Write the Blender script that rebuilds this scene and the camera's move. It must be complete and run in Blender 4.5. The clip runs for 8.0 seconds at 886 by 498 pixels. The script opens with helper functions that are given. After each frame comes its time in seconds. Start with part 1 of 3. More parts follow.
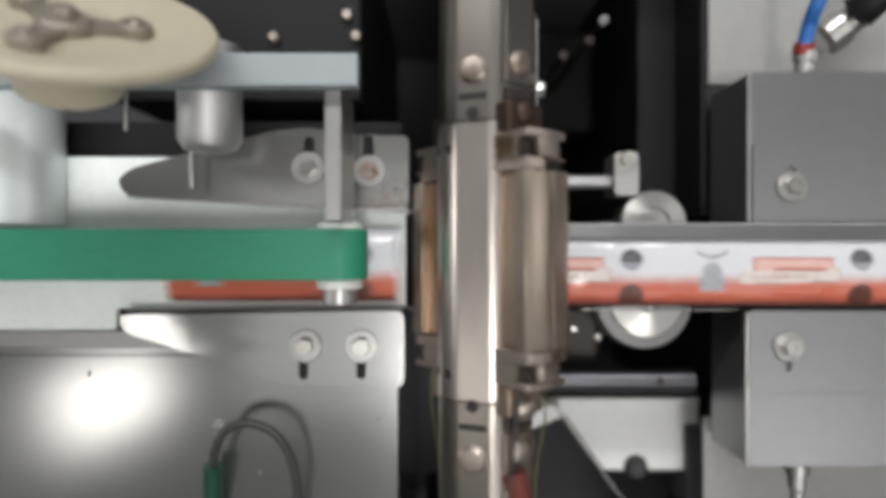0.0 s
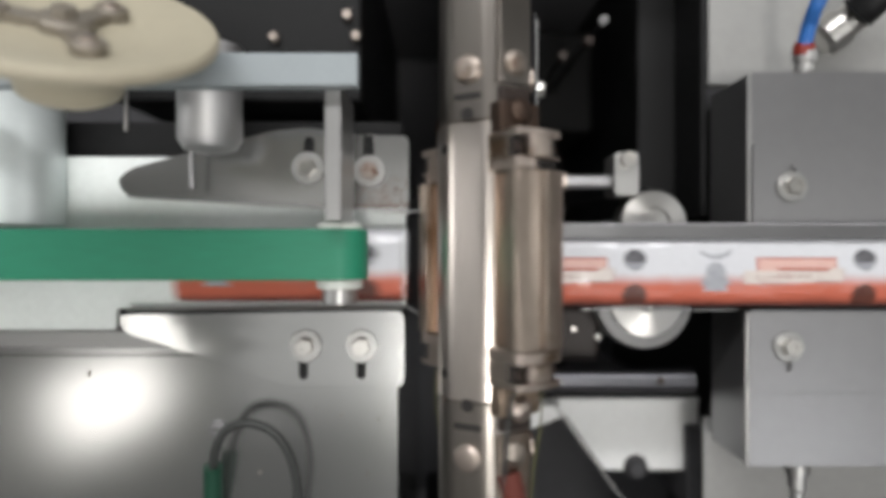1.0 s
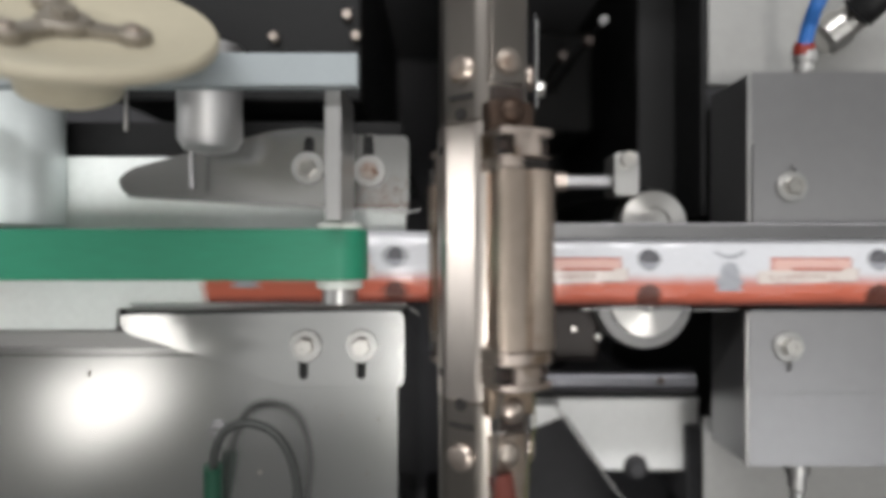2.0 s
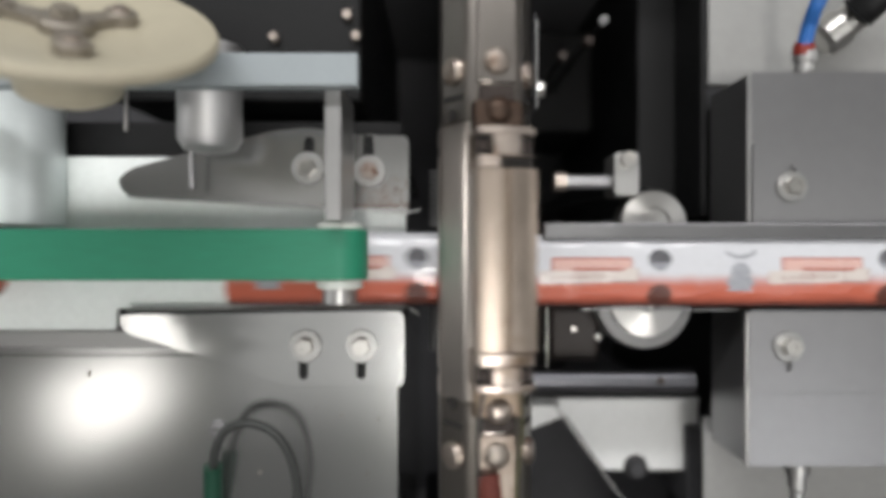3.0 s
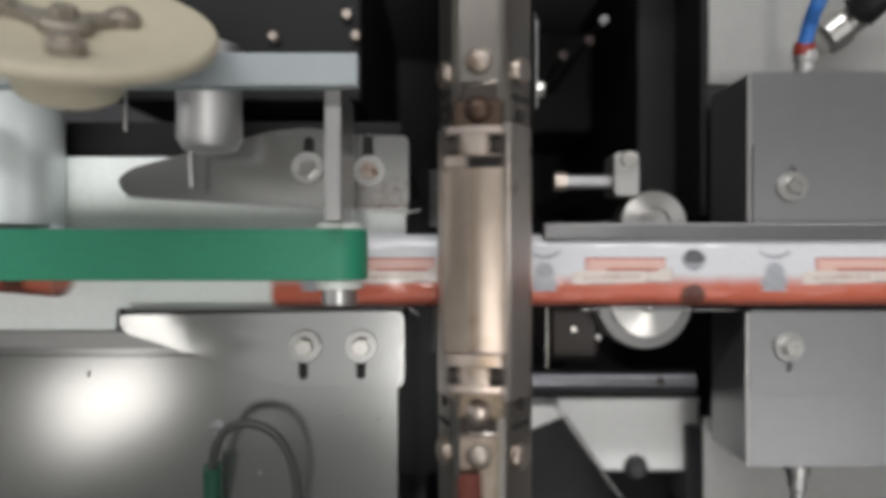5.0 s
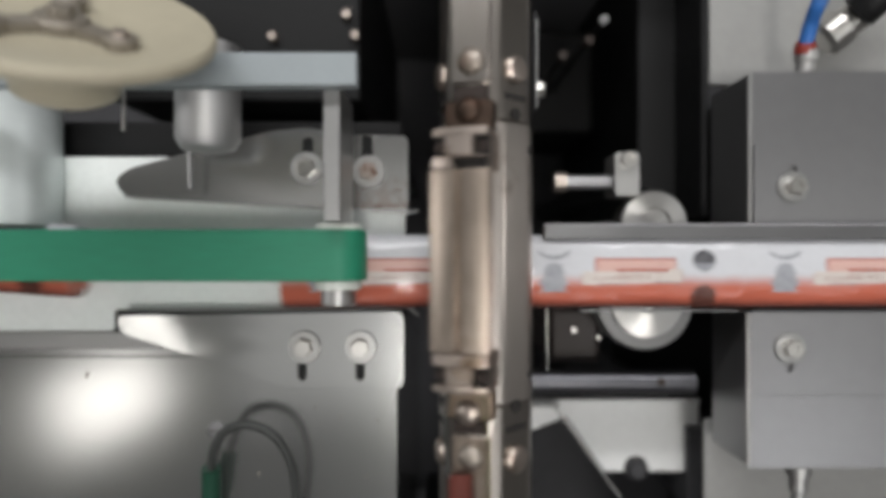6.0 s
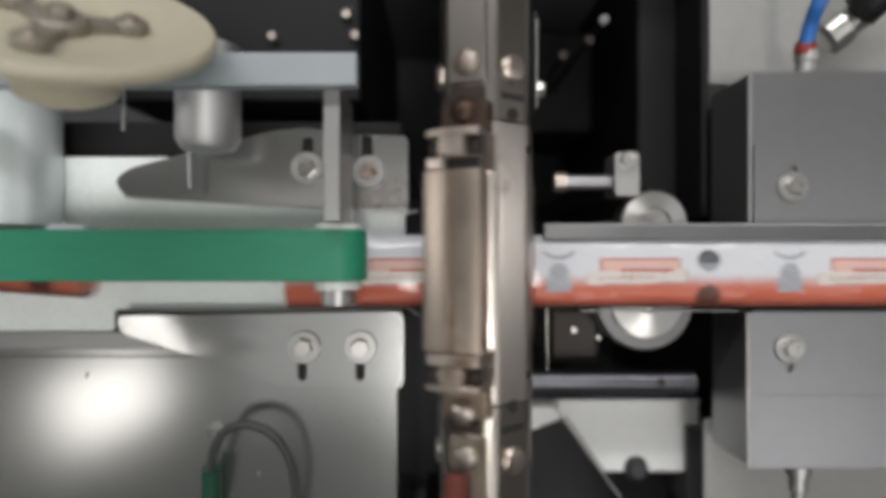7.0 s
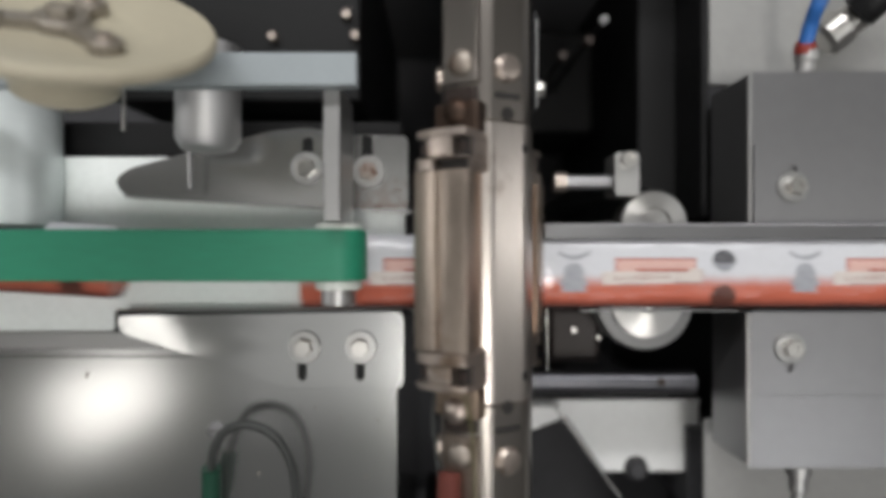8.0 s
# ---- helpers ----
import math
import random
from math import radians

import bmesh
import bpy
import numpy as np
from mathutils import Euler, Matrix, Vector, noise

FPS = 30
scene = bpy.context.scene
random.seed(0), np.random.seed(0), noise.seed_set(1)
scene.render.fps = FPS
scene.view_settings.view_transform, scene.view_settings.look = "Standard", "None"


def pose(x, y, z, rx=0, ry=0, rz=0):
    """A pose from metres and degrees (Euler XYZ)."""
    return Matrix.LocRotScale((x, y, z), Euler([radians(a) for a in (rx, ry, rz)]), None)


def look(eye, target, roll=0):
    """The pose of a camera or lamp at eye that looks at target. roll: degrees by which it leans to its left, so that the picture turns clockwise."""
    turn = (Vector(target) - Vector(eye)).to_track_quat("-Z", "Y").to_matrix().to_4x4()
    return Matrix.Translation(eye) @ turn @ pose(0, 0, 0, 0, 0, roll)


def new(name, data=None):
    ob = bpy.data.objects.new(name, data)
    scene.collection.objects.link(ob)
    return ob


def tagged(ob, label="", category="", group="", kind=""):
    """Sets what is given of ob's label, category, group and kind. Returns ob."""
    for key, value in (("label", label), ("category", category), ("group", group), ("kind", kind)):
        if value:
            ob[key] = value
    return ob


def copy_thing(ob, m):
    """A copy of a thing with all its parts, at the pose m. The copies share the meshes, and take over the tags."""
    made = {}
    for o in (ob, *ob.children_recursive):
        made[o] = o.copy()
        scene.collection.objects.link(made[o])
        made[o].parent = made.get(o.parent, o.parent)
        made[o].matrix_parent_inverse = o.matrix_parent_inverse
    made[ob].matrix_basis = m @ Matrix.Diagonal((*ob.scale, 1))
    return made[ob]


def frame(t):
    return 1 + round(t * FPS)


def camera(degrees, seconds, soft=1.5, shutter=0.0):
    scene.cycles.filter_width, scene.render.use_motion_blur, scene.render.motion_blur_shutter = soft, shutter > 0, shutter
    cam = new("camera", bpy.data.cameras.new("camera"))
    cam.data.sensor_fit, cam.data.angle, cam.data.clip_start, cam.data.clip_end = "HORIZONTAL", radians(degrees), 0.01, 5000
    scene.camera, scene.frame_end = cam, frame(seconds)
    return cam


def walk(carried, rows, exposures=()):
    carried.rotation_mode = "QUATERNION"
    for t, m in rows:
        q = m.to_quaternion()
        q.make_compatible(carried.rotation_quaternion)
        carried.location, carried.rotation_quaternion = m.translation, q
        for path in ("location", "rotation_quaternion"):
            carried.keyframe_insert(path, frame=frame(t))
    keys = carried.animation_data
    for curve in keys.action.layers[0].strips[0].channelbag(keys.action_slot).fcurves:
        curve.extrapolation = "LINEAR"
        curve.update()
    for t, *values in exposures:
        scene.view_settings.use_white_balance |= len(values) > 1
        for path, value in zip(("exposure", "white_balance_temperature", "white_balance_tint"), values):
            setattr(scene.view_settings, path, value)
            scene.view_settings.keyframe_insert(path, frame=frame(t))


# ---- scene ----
# ---- camera ----
# Lengths below are millimetres round a datum: the sealing plane of the film, 0.90 m over the floor.
DATUM = 0.90
cam = camera(72.0, 8.0, soft=5.0, shutter=0.4)
walk(cam, [
    (0.0, pose(0, 0, DATUM + 0.3800)),
    (4.7, pose(0, 0, DATUM + 0.3800)),
    (5.8, pose(0.0003, 0.0004, DATUM + 0.3780)),
    (8.0, pose(0.0003, 0.0004, DATUM + 0.3780)),
], exposures=[(0.0, 0.61), (3.0, 0.58), (4.5, 0.37), (8.0, 0.36)])
cam.data.dof.use_dof = True
cam.data.dof.focus_distance = 0.345
cam.data.dof.aperture_fstop = 2.6

# ---- light ----
world = bpy.data.worlds.new("world")
scene.world = world
world.use_nodes = True
world.node_tree.nodes["Background"].inputs[0].default_value = (0.8, 0.9, 1.0, 1)
world.node_tree.nodes["Background"].inputs[1].default_value = 0.05


def area_lamp(name, x, y, z, sx, sy, watts, colour, target):
    data = bpy.data.lights.new(name, "AREA")
    data.shape, data.size, data.size_y, data.energy, data.color = "RECTANGLE", sx, sy, watts, colour
    ob = new(name, data)
    ob.matrix_world = look((x, y, z), target)
    return ob


area_lamp("ceiling_spot", -1.10, -0.49, DATUM + 1.60, 0.23, 0.30, 0.68, (1.0, 0.96, 0.91), (-0.2, -0.1, DATUM))
area_lamp("ceiling_spot", 0.14, -0.36, DATUM + 1.60, 0.26, 0.24, 5.2, (1.0, 0.97, 0.93), (0.1, -0.1, DATUM))
area_lamp("tube_and_fill_light", 0.6, -1.2, DATUM + 1.95, 2.4, 0.25, 5, (0.98, 0.98, 1.0), (0.4, -0.8, 0))
area_lamp("tube_and_fill_light", -0.2, 1.75, DATUM + 1.95, 3.2, 0.3, 44, (0.99, 0.98, 0.985), (-0.2, 1.0, 0))
area_lamp("tube_and_fill_light", -3.2, 0.2, DATUM + 1.95, 0.3, 2.6, 24, (1.0, 0.98, 0.97), (-0.2, 0.0, DATUM))
# Unseen east fill, added to brighten the shaft's right flats and that wall.
area_lamp("tube_and_fill_light", 3.1, 0.1, DATUM + 1.95, 0.3, 2.6, 16, (1.0, 0.98, 0.96), (0.2, 0.0, DATUM))
area_lamp("ceiling_panel_light", 0.53, -0.16, DATUM + 1.97, 2.64, 0.9, 2.9, (1.0, 0.99, 0.97), (0.53, -0.1599, 0))


# ---- materials ----
def material(name, colour, rough=0.5, metal=0.0, vary=0.12, scale=60.0, bump=0.15, stretch=(1, 1, 1),
             stain=None, stain_scale=14.0, stain_at=0.6, spec=0.5, turned=False):
    m = bpy.data.materials.new(name)
    m.use_nodes = True
    n, l = m.node_tree.nodes, m.node_tree.links
    b = n["Principled BSDF"]
    b.inputs["Metallic"].default_value = metal
    b.inputs["Specular IOR Level"].default_value = spec
    if turned:
        tan = n.new("ShaderNodeTangent")
        tan.direction_type, tan.axis = "RADIAL", "Z"
        b.inputs["Anisotropic"].default_value = 0.85
        l.new(tan.outputs[0], b.inputs["Tangent"])
    tc, mp = n.new("ShaderNodeTexCoord"), n.new("ShaderNodeMapping")
    mp.inputs["Scale"].default_value = stretch
    l.new(tc.outputs["Object"], mp.inputs["Vector"])
    fine, broad = n.new("ShaderNodeTexNoise"), n.new("ShaderNodeTexNoise")
    fine.inputs["Scale"].default_value, fine.inputs["Detail"].default_value = scale * 12, 4
    broad.inputs["Scale"].default_value, broad.inputs["Detail"].default_value = scale * 0.6, 5
    l.new(mp.outputs[0], fine.inputs["Vector"])
    l.new(tc.outputs["Object"], broad.inputs["Vector"])
    add = n.new("ShaderNodeMath")
    add.operation = "ADD"
    l.new(fine.outputs["Fac"], add.inputs[0])
    l.new(broad.outputs["Fac"], add.inputs[1])
    ramp = n.new("ShaderNodeMapRange")
    ramp.inputs["From Min"].default_value, ramp.inputs["From Max"].default_value = 0.6, 1.4
    ramp.inputs["To Min"].default_value, ramp.inputs["To Max"].default_value = 1 - vary, 1 + vary
    l.new(add.outputs[0], ramp.inputs["Value"])
    mul = n.new("ShaderNodeMix")
    mul.data_type, mul.blend_type = "RGBA", "MULTIPLY"
    mul.inputs[0].default_value = 1
    mul.inputs[6].default_value = (*colour, 1)
    l.new(ramp.outputs[0], mul.inputs[7])
    last = mul.outputs[2]
    if stain:
        blot = n.new("ShaderNodeTexNoise")
        blot.inputs["Scale"].default_value, blot.inputs["Detail"].default_value = stain_scale, 8
        l.new(tc.outputs["Object"], blot.inputs["Vector"])
        cut = n.new("ShaderNodeMapRange")
        cut.inputs["From Min"].default_value, cut.inputs["From Max"].default_value = stain_at, stain_at + 0.12
        l.new(blot.outputs["Fac"], cut.inputs["Value"])
        mix = n.new("ShaderNodeMix")
        mix.data_type = "RGBA"
        l.new(cut.outputs[0], mix.inputs[0])
        l.new(last, mix.inputs[6])
        mix.inputs[7].default_value = (*stain, 1)
        last = mix.outputs[2]
    l.new(last, b.inputs["Base Color"])
    r = n.new("ShaderNodeMapRange")
    r.inputs["From Min"].default_value, r.inputs["From Max"].default_value = 0.6, 1.4
    r.inputs["To Min"].default_value, r.inputs["To Max"].default_value = rough * (1 - vary), min(1, rough * (1 + vary))
    l.new(add.outputs[0], r.inputs["Value"])
    l.new(r.outputs[0], b.inputs["Roughness"])
    if bump:
        bp = n.new("ShaderNodeBump")
        bp.inputs["Strength"].default_value, bp.inputs["Distance"].default_value = bump, 0.0003
        l.new(fine.outputs["Fac"], bp.inputs["Height"])
        l.new(bp.outputs[0], b.inputs["Normal"])
    return m


STEEL = material("brushed_stainless", (0.41, 0.41, 0.405), 0.34, 0.8, 0.04, 40, 0.04, (0.12, 1, 1))
COVER = material("satin_stainless_sheet", (0.44, 0.445, 0.44), 0.18, 0.95, 0.012, 3, 0.0)
GUIDE = material("scuffed_stainless_plate", (0.44, 0.44, 0.43), 0.2, 0.9, 0.05, 30, 0.05, (0.15, 1, 1), (0.36, 0.34, 0.31), 25, 0.62)
BOX = material("dull_stainless_sheet", (0.31, 0.31, 0.315), 0.32, 0.8, 0.04, 10, 0.0)
BARREL = material("worn_turned_steel", (0.56, 0.515, 0.475), 0.31, 1.0, 0.08, 45, 0.04, (1, 0.1, 1), (0.20, 0.14, 0.10), 26, 0.66)
JOURNAL = material("ground_steel_shaft", (0.31, 0.285, 0.26), 0.30, 1.0, 0.05, 30, 0.02, (1, 0.1, 1), (0.22, 0.17, 0.13), 20, 0.68)
BRONZE = material("heat_tinted_bronze", (0.46, 0.345, 0.27), 0.33, 1.0, 0.12, 50, 0.2, (0.3, 1, 1), (0.40, 0.27, 0.18), 12, 0.56)
JAWFACE = material("sooty_jaw_steel", (0.345, 0.29, 0.245), 0.37, 1.0, 0.2, 50, 0.2, (1, 0.2, 1), (0.20, 0.155, 0.12), 30, 0.6)
CLAMP = material("pale_clamp_steel", (0.50, 0.435, 0.385), 0.36, 1.0, 0.15, 60, 0.2, (1, 1, 1), (0.16, 0.11, 0.07), 34, 0.58)
BOLT = material("zinc_bolt", (0.62, 0.61, 0.58), 0.3, 1.0, 0.12, 120, 0.1)
WASHER = material("pale_washer", (0.42, 0.42, 0.41), 0.38, 0.85, 0.08, 120, 0.1)
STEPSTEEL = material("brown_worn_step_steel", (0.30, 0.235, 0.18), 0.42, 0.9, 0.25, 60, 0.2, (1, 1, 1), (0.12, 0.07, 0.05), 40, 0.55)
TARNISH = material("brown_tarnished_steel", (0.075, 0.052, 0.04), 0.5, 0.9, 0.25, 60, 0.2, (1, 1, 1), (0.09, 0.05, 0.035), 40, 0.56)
BOLTHEAD = material("dull_worn_bolt_steel", (0.36, 0.32, 0.28), 0.48, 0.9, 0.2, 80, 0.2, (1, 1, 1), (0.18, 0.13, 0.10), 40, 0.58)
# Near-black that puts the shade inside holes, slots and pockets into colour.
BORE = material("hole_shade_black", (0.015, 0.013, 0.012), 0.7, 0, 0.2, 80, 0.1)
# Black paint with its base raised to stand in for lens haze.
BLACK = material("haze_lifted_black_paint", (0.075, 0.075, 0.079), 0.6, 0, 0.25, 20, 0.1, spec=0.09)
# Darker than the black paint: the unlit recess is put into this colour.
DARK = material("dark_grey_and_shade_paint", (0.011, 0.0112, 0.0115), 0.5, 0, 0.2, 16, 0.1, spec=0.2)
OILED = material("brown_oiled_iron", (0.032, 0.023, 0.02), 0.55, 0.1, 0.4, 30, 0.3)
SOOT = material("oily_dark_iron", (0.03, 0.02, 0.016), 0.5, 0.2, 0.4, 60, 0.3)
GREEN = material("green_belt_rubber", (0.018, 0.215, 0.122), 0.5, 0, 0.12, 30, 0.25, (0.2, 1, 1))
NYLON = material("white_nylon", (0.70, 0.73, 0.68), 0.4, 0, 0.05, 60, 0.05)
BELT = material("pale_green_white_belt", (0.87, 0.91, 0.89), 0.42, 0, 0.06, 20, 0.1)
CREAM = material("cream_plastic", (0.47, 0.43, 0.325), 0.45, 0, 0.07, 14, 0.08)
ALU = material("pale_blue_aluminium", (0.31, 0.345, 0.36), 0.5, 0.3, 0.05, 40, 0.08)
WHITE = material("white_enamel", (0.87, 0.88, 0.87), 0.4, 0, 0.05, 20, 0.05)
GREY = material("grey_enamel", (0.32, 0.32, 0.31), 0.5, 0, 0.07, 14, 0.08)
DULLRED = material("dull_red_sleeving", (0.12, 0.036, 0.028), 0.7, 0, 0.25, 60, 0.2, (1, 1, 1), (0.08, 0.045, 0.03), 40, 0.52, spec=0.15)
BLUE = material("blue_air_hose", (0.04, 0.17, 0.52), 0.35, 0, 0.05, 40, 0.05)
RED = material("red_plastic", (0.24, 0.028, 0.018), 0.4, 0, 0.1, 60, 0.05)
CABLE = material("grey_black_cable", (0.035, 0.038, 0.036), 0.5, 0, 0.15, 80, 0.1)
CABLEGREEN = material("green_cable_sleeve", (0.006, 0.05, 0.028), 0.5, 0, 0.1, 80, 0.1)
YELLOW = material("yellow_green_wire", (0.10, 0.10, 0.035), 0.45, 0, 0.1, 80, 0.05)
RUSTED = material("brown_stained_bolt", (0.42, 0.36, 0.32), 0.4, 0.8, 0.2, 120, 0.2, (1, 1, 1), (0.16, 0.075, 0.045), 150, 0.47)
RESIDUE = material("brown_product_crumbs", (0.16, 0.085, 0.055), 0.8, 0, 0.4, 120, 0.5)
FILM = material("white_wrapper_film", (0.64, 0.65, 0.68), 0.15, 0, 0.05, 24, 0.2)


def shade_film(m):
    """Red ink that fades in across the film, then a brown band painted for the front flank's shade."""
    n, l = m.node_tree.nodes, m.node_tree.links
    b = n["Principled BSDF"]
    last = b.inputs["Base Color"].links[0].from_socket
    tc, sep, nz, add = n.new("ShaderNodeTexCoord"), n.new("ShaderNodeSeparateXYZ"), n.new("ShaderNodeTexNoise"), n.new("ShaderNodeMath")
    nz.inputs["Scale"].default_value = 60
    l.new(tc.outputs["Object"], nz.inputs["Vector"])
    l.new(tc.outputs["Object"], sep.inputs[0])
    add.operation = "MULTIPLY_ADD"
    add.inputs[1].default_value = 0.004
    l.new(nz.outputs["Fac"], add.inputs[0])
    l.new(sep.outputs["Y"], add.inputs[2])
    # First row is red ink; second is brown for shade on the down-turned flank.
    for start, end, ink in ((-0.0115, -0.0215, (0.52, 0.135, 0.085)), (-0.0265, -0.0345, (0.085, 0.034, 0.028))):
        cut, mix = n.new("ShaderNodeMapRange"), n.new("ShaderNodeMix")
        cut.interpolation_type = "SMOOTHSTEP"
        cut.inputs["From Min"].default_value, cut.inputs["From Max"].default_value = start, end
        l.new(add.outputs[0], cut.inputs["Value"])
        mix.data_type = "RGBA"
        mix.inputs[7].default_value = (*ink, 1)
        l.new(cut.outputs[0], mix.inputs[0])
        l.new(last, mix.inputs[6])
        last = mix.outputs[2]
    l.new(last, b.inputs["Base Color"])
    mp, wrinkle, bp = n.new("ShaderNodeMapping"), n.new("ShaderNodeTexNoise"), n.new("ShaderNodeBump")
    mp.inputs["Scale"].default_value = (0.5, 1.6, 1)
    wrinkle.inputs["Scale"].default_value, wrinkle.inputs["Detail"].default_value = 70, 3
    l.new(tc.outputs["Object"], mp.inputs["Vector"])
    l.new(mp.outputs[0], wrinkle.inputs["Vector"])
    bp.inputs["Strength"].default_value, bp.inputs["Distance"].default_value = 0.35, 0.003
    l.new(wrinkle.outputs["Fac"], bp.inputs["Height"])
    l.new(bp.outputs[0], b.inputs["Normal"])


shade_film(FILM)
FILMRED = material("red_wrapper_print", (0.40, 0.10, 0.07), 0.26, 0, 0.15, 24, 0.2)
FILMDARK = material("black_wrapper_print", (0.12, 0.12, 0.13), 0.28, 0, 0.2, 24, 0.2)
FILMGREY = material("grey_wrapper_print", (0.33, 0.34, 0.37), 0.28, 0, 0.3, 50, 0.2)
FILMPINK = material("pink_wrapper_print", (0.68, 0.44, 0.39), 0.26, 0, 0.12, 24, 0.2)
FILMPALE = material("cream_wrapper_print", (0.66, 0.60, 0.56), 0.26, 0, 0.1, 24, 0.2)
FILMLETTER = material("grey_red_lettering", (0.40, 0.27, 0.25), 0.28, 0, 0.2, 24, 0.2)
FILMBROWN = material("brown_wrapper_print", (0.10, 0.035, 0.025), 0.28, 0, 0.2, 24, 0.2)
CEILING = material("pale_ceiling_board", (0.60, 0.60, 0.60), 0.8, 0, 0.04, 4, 0.05)
SPIDER = material("grey_brown_steel", (0.23, 0.205, 0.17), 0.45, 0.3, 0.2, 40, 0.1)
DIMSTEEL = material("dark_oiled_and_shaded_steel", (0.12, 0.12, 0.13), 0.36, 1.0, 0.15, 20, 0.0)
TURNED = material("turned_wheel_steel", (0.46, 0.455, 0.44), 0.34, 0.9, 0.08, 60, 0.02, turned=True)
TUBE = material("pale_satin_tube", (0.66, 0.71, 0.71), 0.38, 0.3, 0.04, 20, 0.02)
RAIL = material("grey_rolled_stainless", (0.22, 0.22, 0.225), 0.3, 0.9, 0.08, 30, 0.05, (0.1, 1, 1))
# Wheel steel darkened to put the lower rim's shade into its colour.
FLANGE = material("shaded_turned_flange", (0.19, 0.19, 0.19), 0.45, 0.9, 0.08, 60, 0.02)
POLISHED = material("soft_polished_steel", (0.52, 0.52, 0.52), 0.52, 0.9, 0.04, 40, 0.02)
PAINT = material("grey_wall_paint", (0.34, 0.34, 0.335), 0.7, 0, 0.04, 4, 0.05)
FLOORING = material("grey_workshop_floor", (0.25, 0.25, 0.24), 0.5, 0, 0.1, 3, 0.1)


# ---- helpers for meshes, in millimetres ----
def box(bm, x0, x1, y0, y1, z0, z1):
    v = [bm.verts.new((x, y, z)) for z in (z0, z1) for y in (y0, y1) for x in (x0, x1)]
    for f in ((0, 2, 3, 1), (4, 5, 7, 6), (0, 1, 5, 4), (2, 6, 7, 3), (0, 4, 6, 2), (1, 3, 7, 5)):
        bm.faces.new([v[i] for i in f])
    return bm


def lathe(bm, p, way, profile, seg=32):
    """Rings of (distance along way, radius) round an axis that starts at p."""
    p, w = Vector(p), Vector(way).normalized()
    a = w.orthogonal().normalized()
    b = w.cross(a)
    rings = []
    for d, r in profile:
        if r < 1e-6:
            rings.append([bm.verts.new(p + w * d)])
        else:
            rings.append([bm.verts.new(p + w * d + (a * math.cos(i * math.tau / seg) + b * math.sin(i * math.tau / seg)) * r) for i in range(seg)])
    for r0, r1 in zip(rings, rings[1:]):
        for i in range(seg):
            j = (i + 1) % seg
            if len(r0) == 1 and len(r1) > 1:
                bm.faces.new((r0[0], r1[j], r1[i]))
            elif len(r1) == 1 and len(r0) > 1:
                bm.faces.new((r0[i], r0[j], r1[0]))
            elif len(r0) > 1:
                bm.faces.new((r0[i], r0[j], r1[j], r1[i]))
    return bm


def cyl(bm, p0, p1, r, seg=32, chamfer=0.6):
    d = (Vector(p1) - Vector(p0)).length
    c = min(chamfer, r * 0.4, d * 0.4)
    return lathe(bm, p0, Vector(p1) - Vector(p0), [(0, 0), (0, r - c), (c, r), (d - c, r), (d, r - c), (d, 0)], seg)


def hexagon(bm, p, way, across, height):
    r = across / 1.732
    return lathe(bm, p, way, [(0, 0), (0, r), (height - 0.8, r), (height, r * 0.88), (height, r * 0.45), (height - 0.7, r * 0.4), (height - 0.7, 0)], 6)


def rounded(points, r, steps=5):
    """The polygon with its corners rounded."""
    out, n = [], len(points)
    for i, q in enumerate(points):
        q, a, b = Vector(q), Vector(points[i - 1]), Vector(points[(i + 1) % n])
        u, v = (a - q), (b - q)
        c = min(r, u.length * 0.45, v.length * 0.45)
        u, v = q + u.normalized() * c, q + v.normalized() * c
        for s in range(steps + 1):
            f = s / steps
            out.append(tuple(u * (1 - f) ** 2 + q * 2 * f * (1 - f) + v * f * f))
    return out


def slot(x, y0, y1, w):
    pts = []
    for i in range(9):
        a = math.pi * i / 8
        pts.append((x + w / 2 * math.cos(a), y1 + w / 2 * math.sin(a)))
    for i in range(9):
        a = math.pi + math.pi * i / 8
        pts.append((x + w / 2 * math.cos(a), y0 + w / 2 * math.sin(a)))
    return pts


def plate(bm, outer, z0, z1, holes=()):
    """A flat plate of the outline outer, with openings through it."""
    caps = []
    for z in (z0, z1):
        loops, edges = [], []
        for pts in (outer, *holes):
            vs = [bm.verts.new((x, y, z)) for x, y in pts]
            edges += [bm.edges.new((vs[i], vs[(i + 1) % len(vs)])) for i in range(len(vs))]
            loops.append(vs)
        bmesh.ops.triangle_fill(bm, edges=edges, use_beauty=True)
        caps.append(loops)
    for lo, hi in zip(*caps):
        for i in range(len(lo)):
            j = (i + 1) % len(lo)
            bm.faces.new((lo[i], lo[j], hi[j], hi[i]))
    return bm


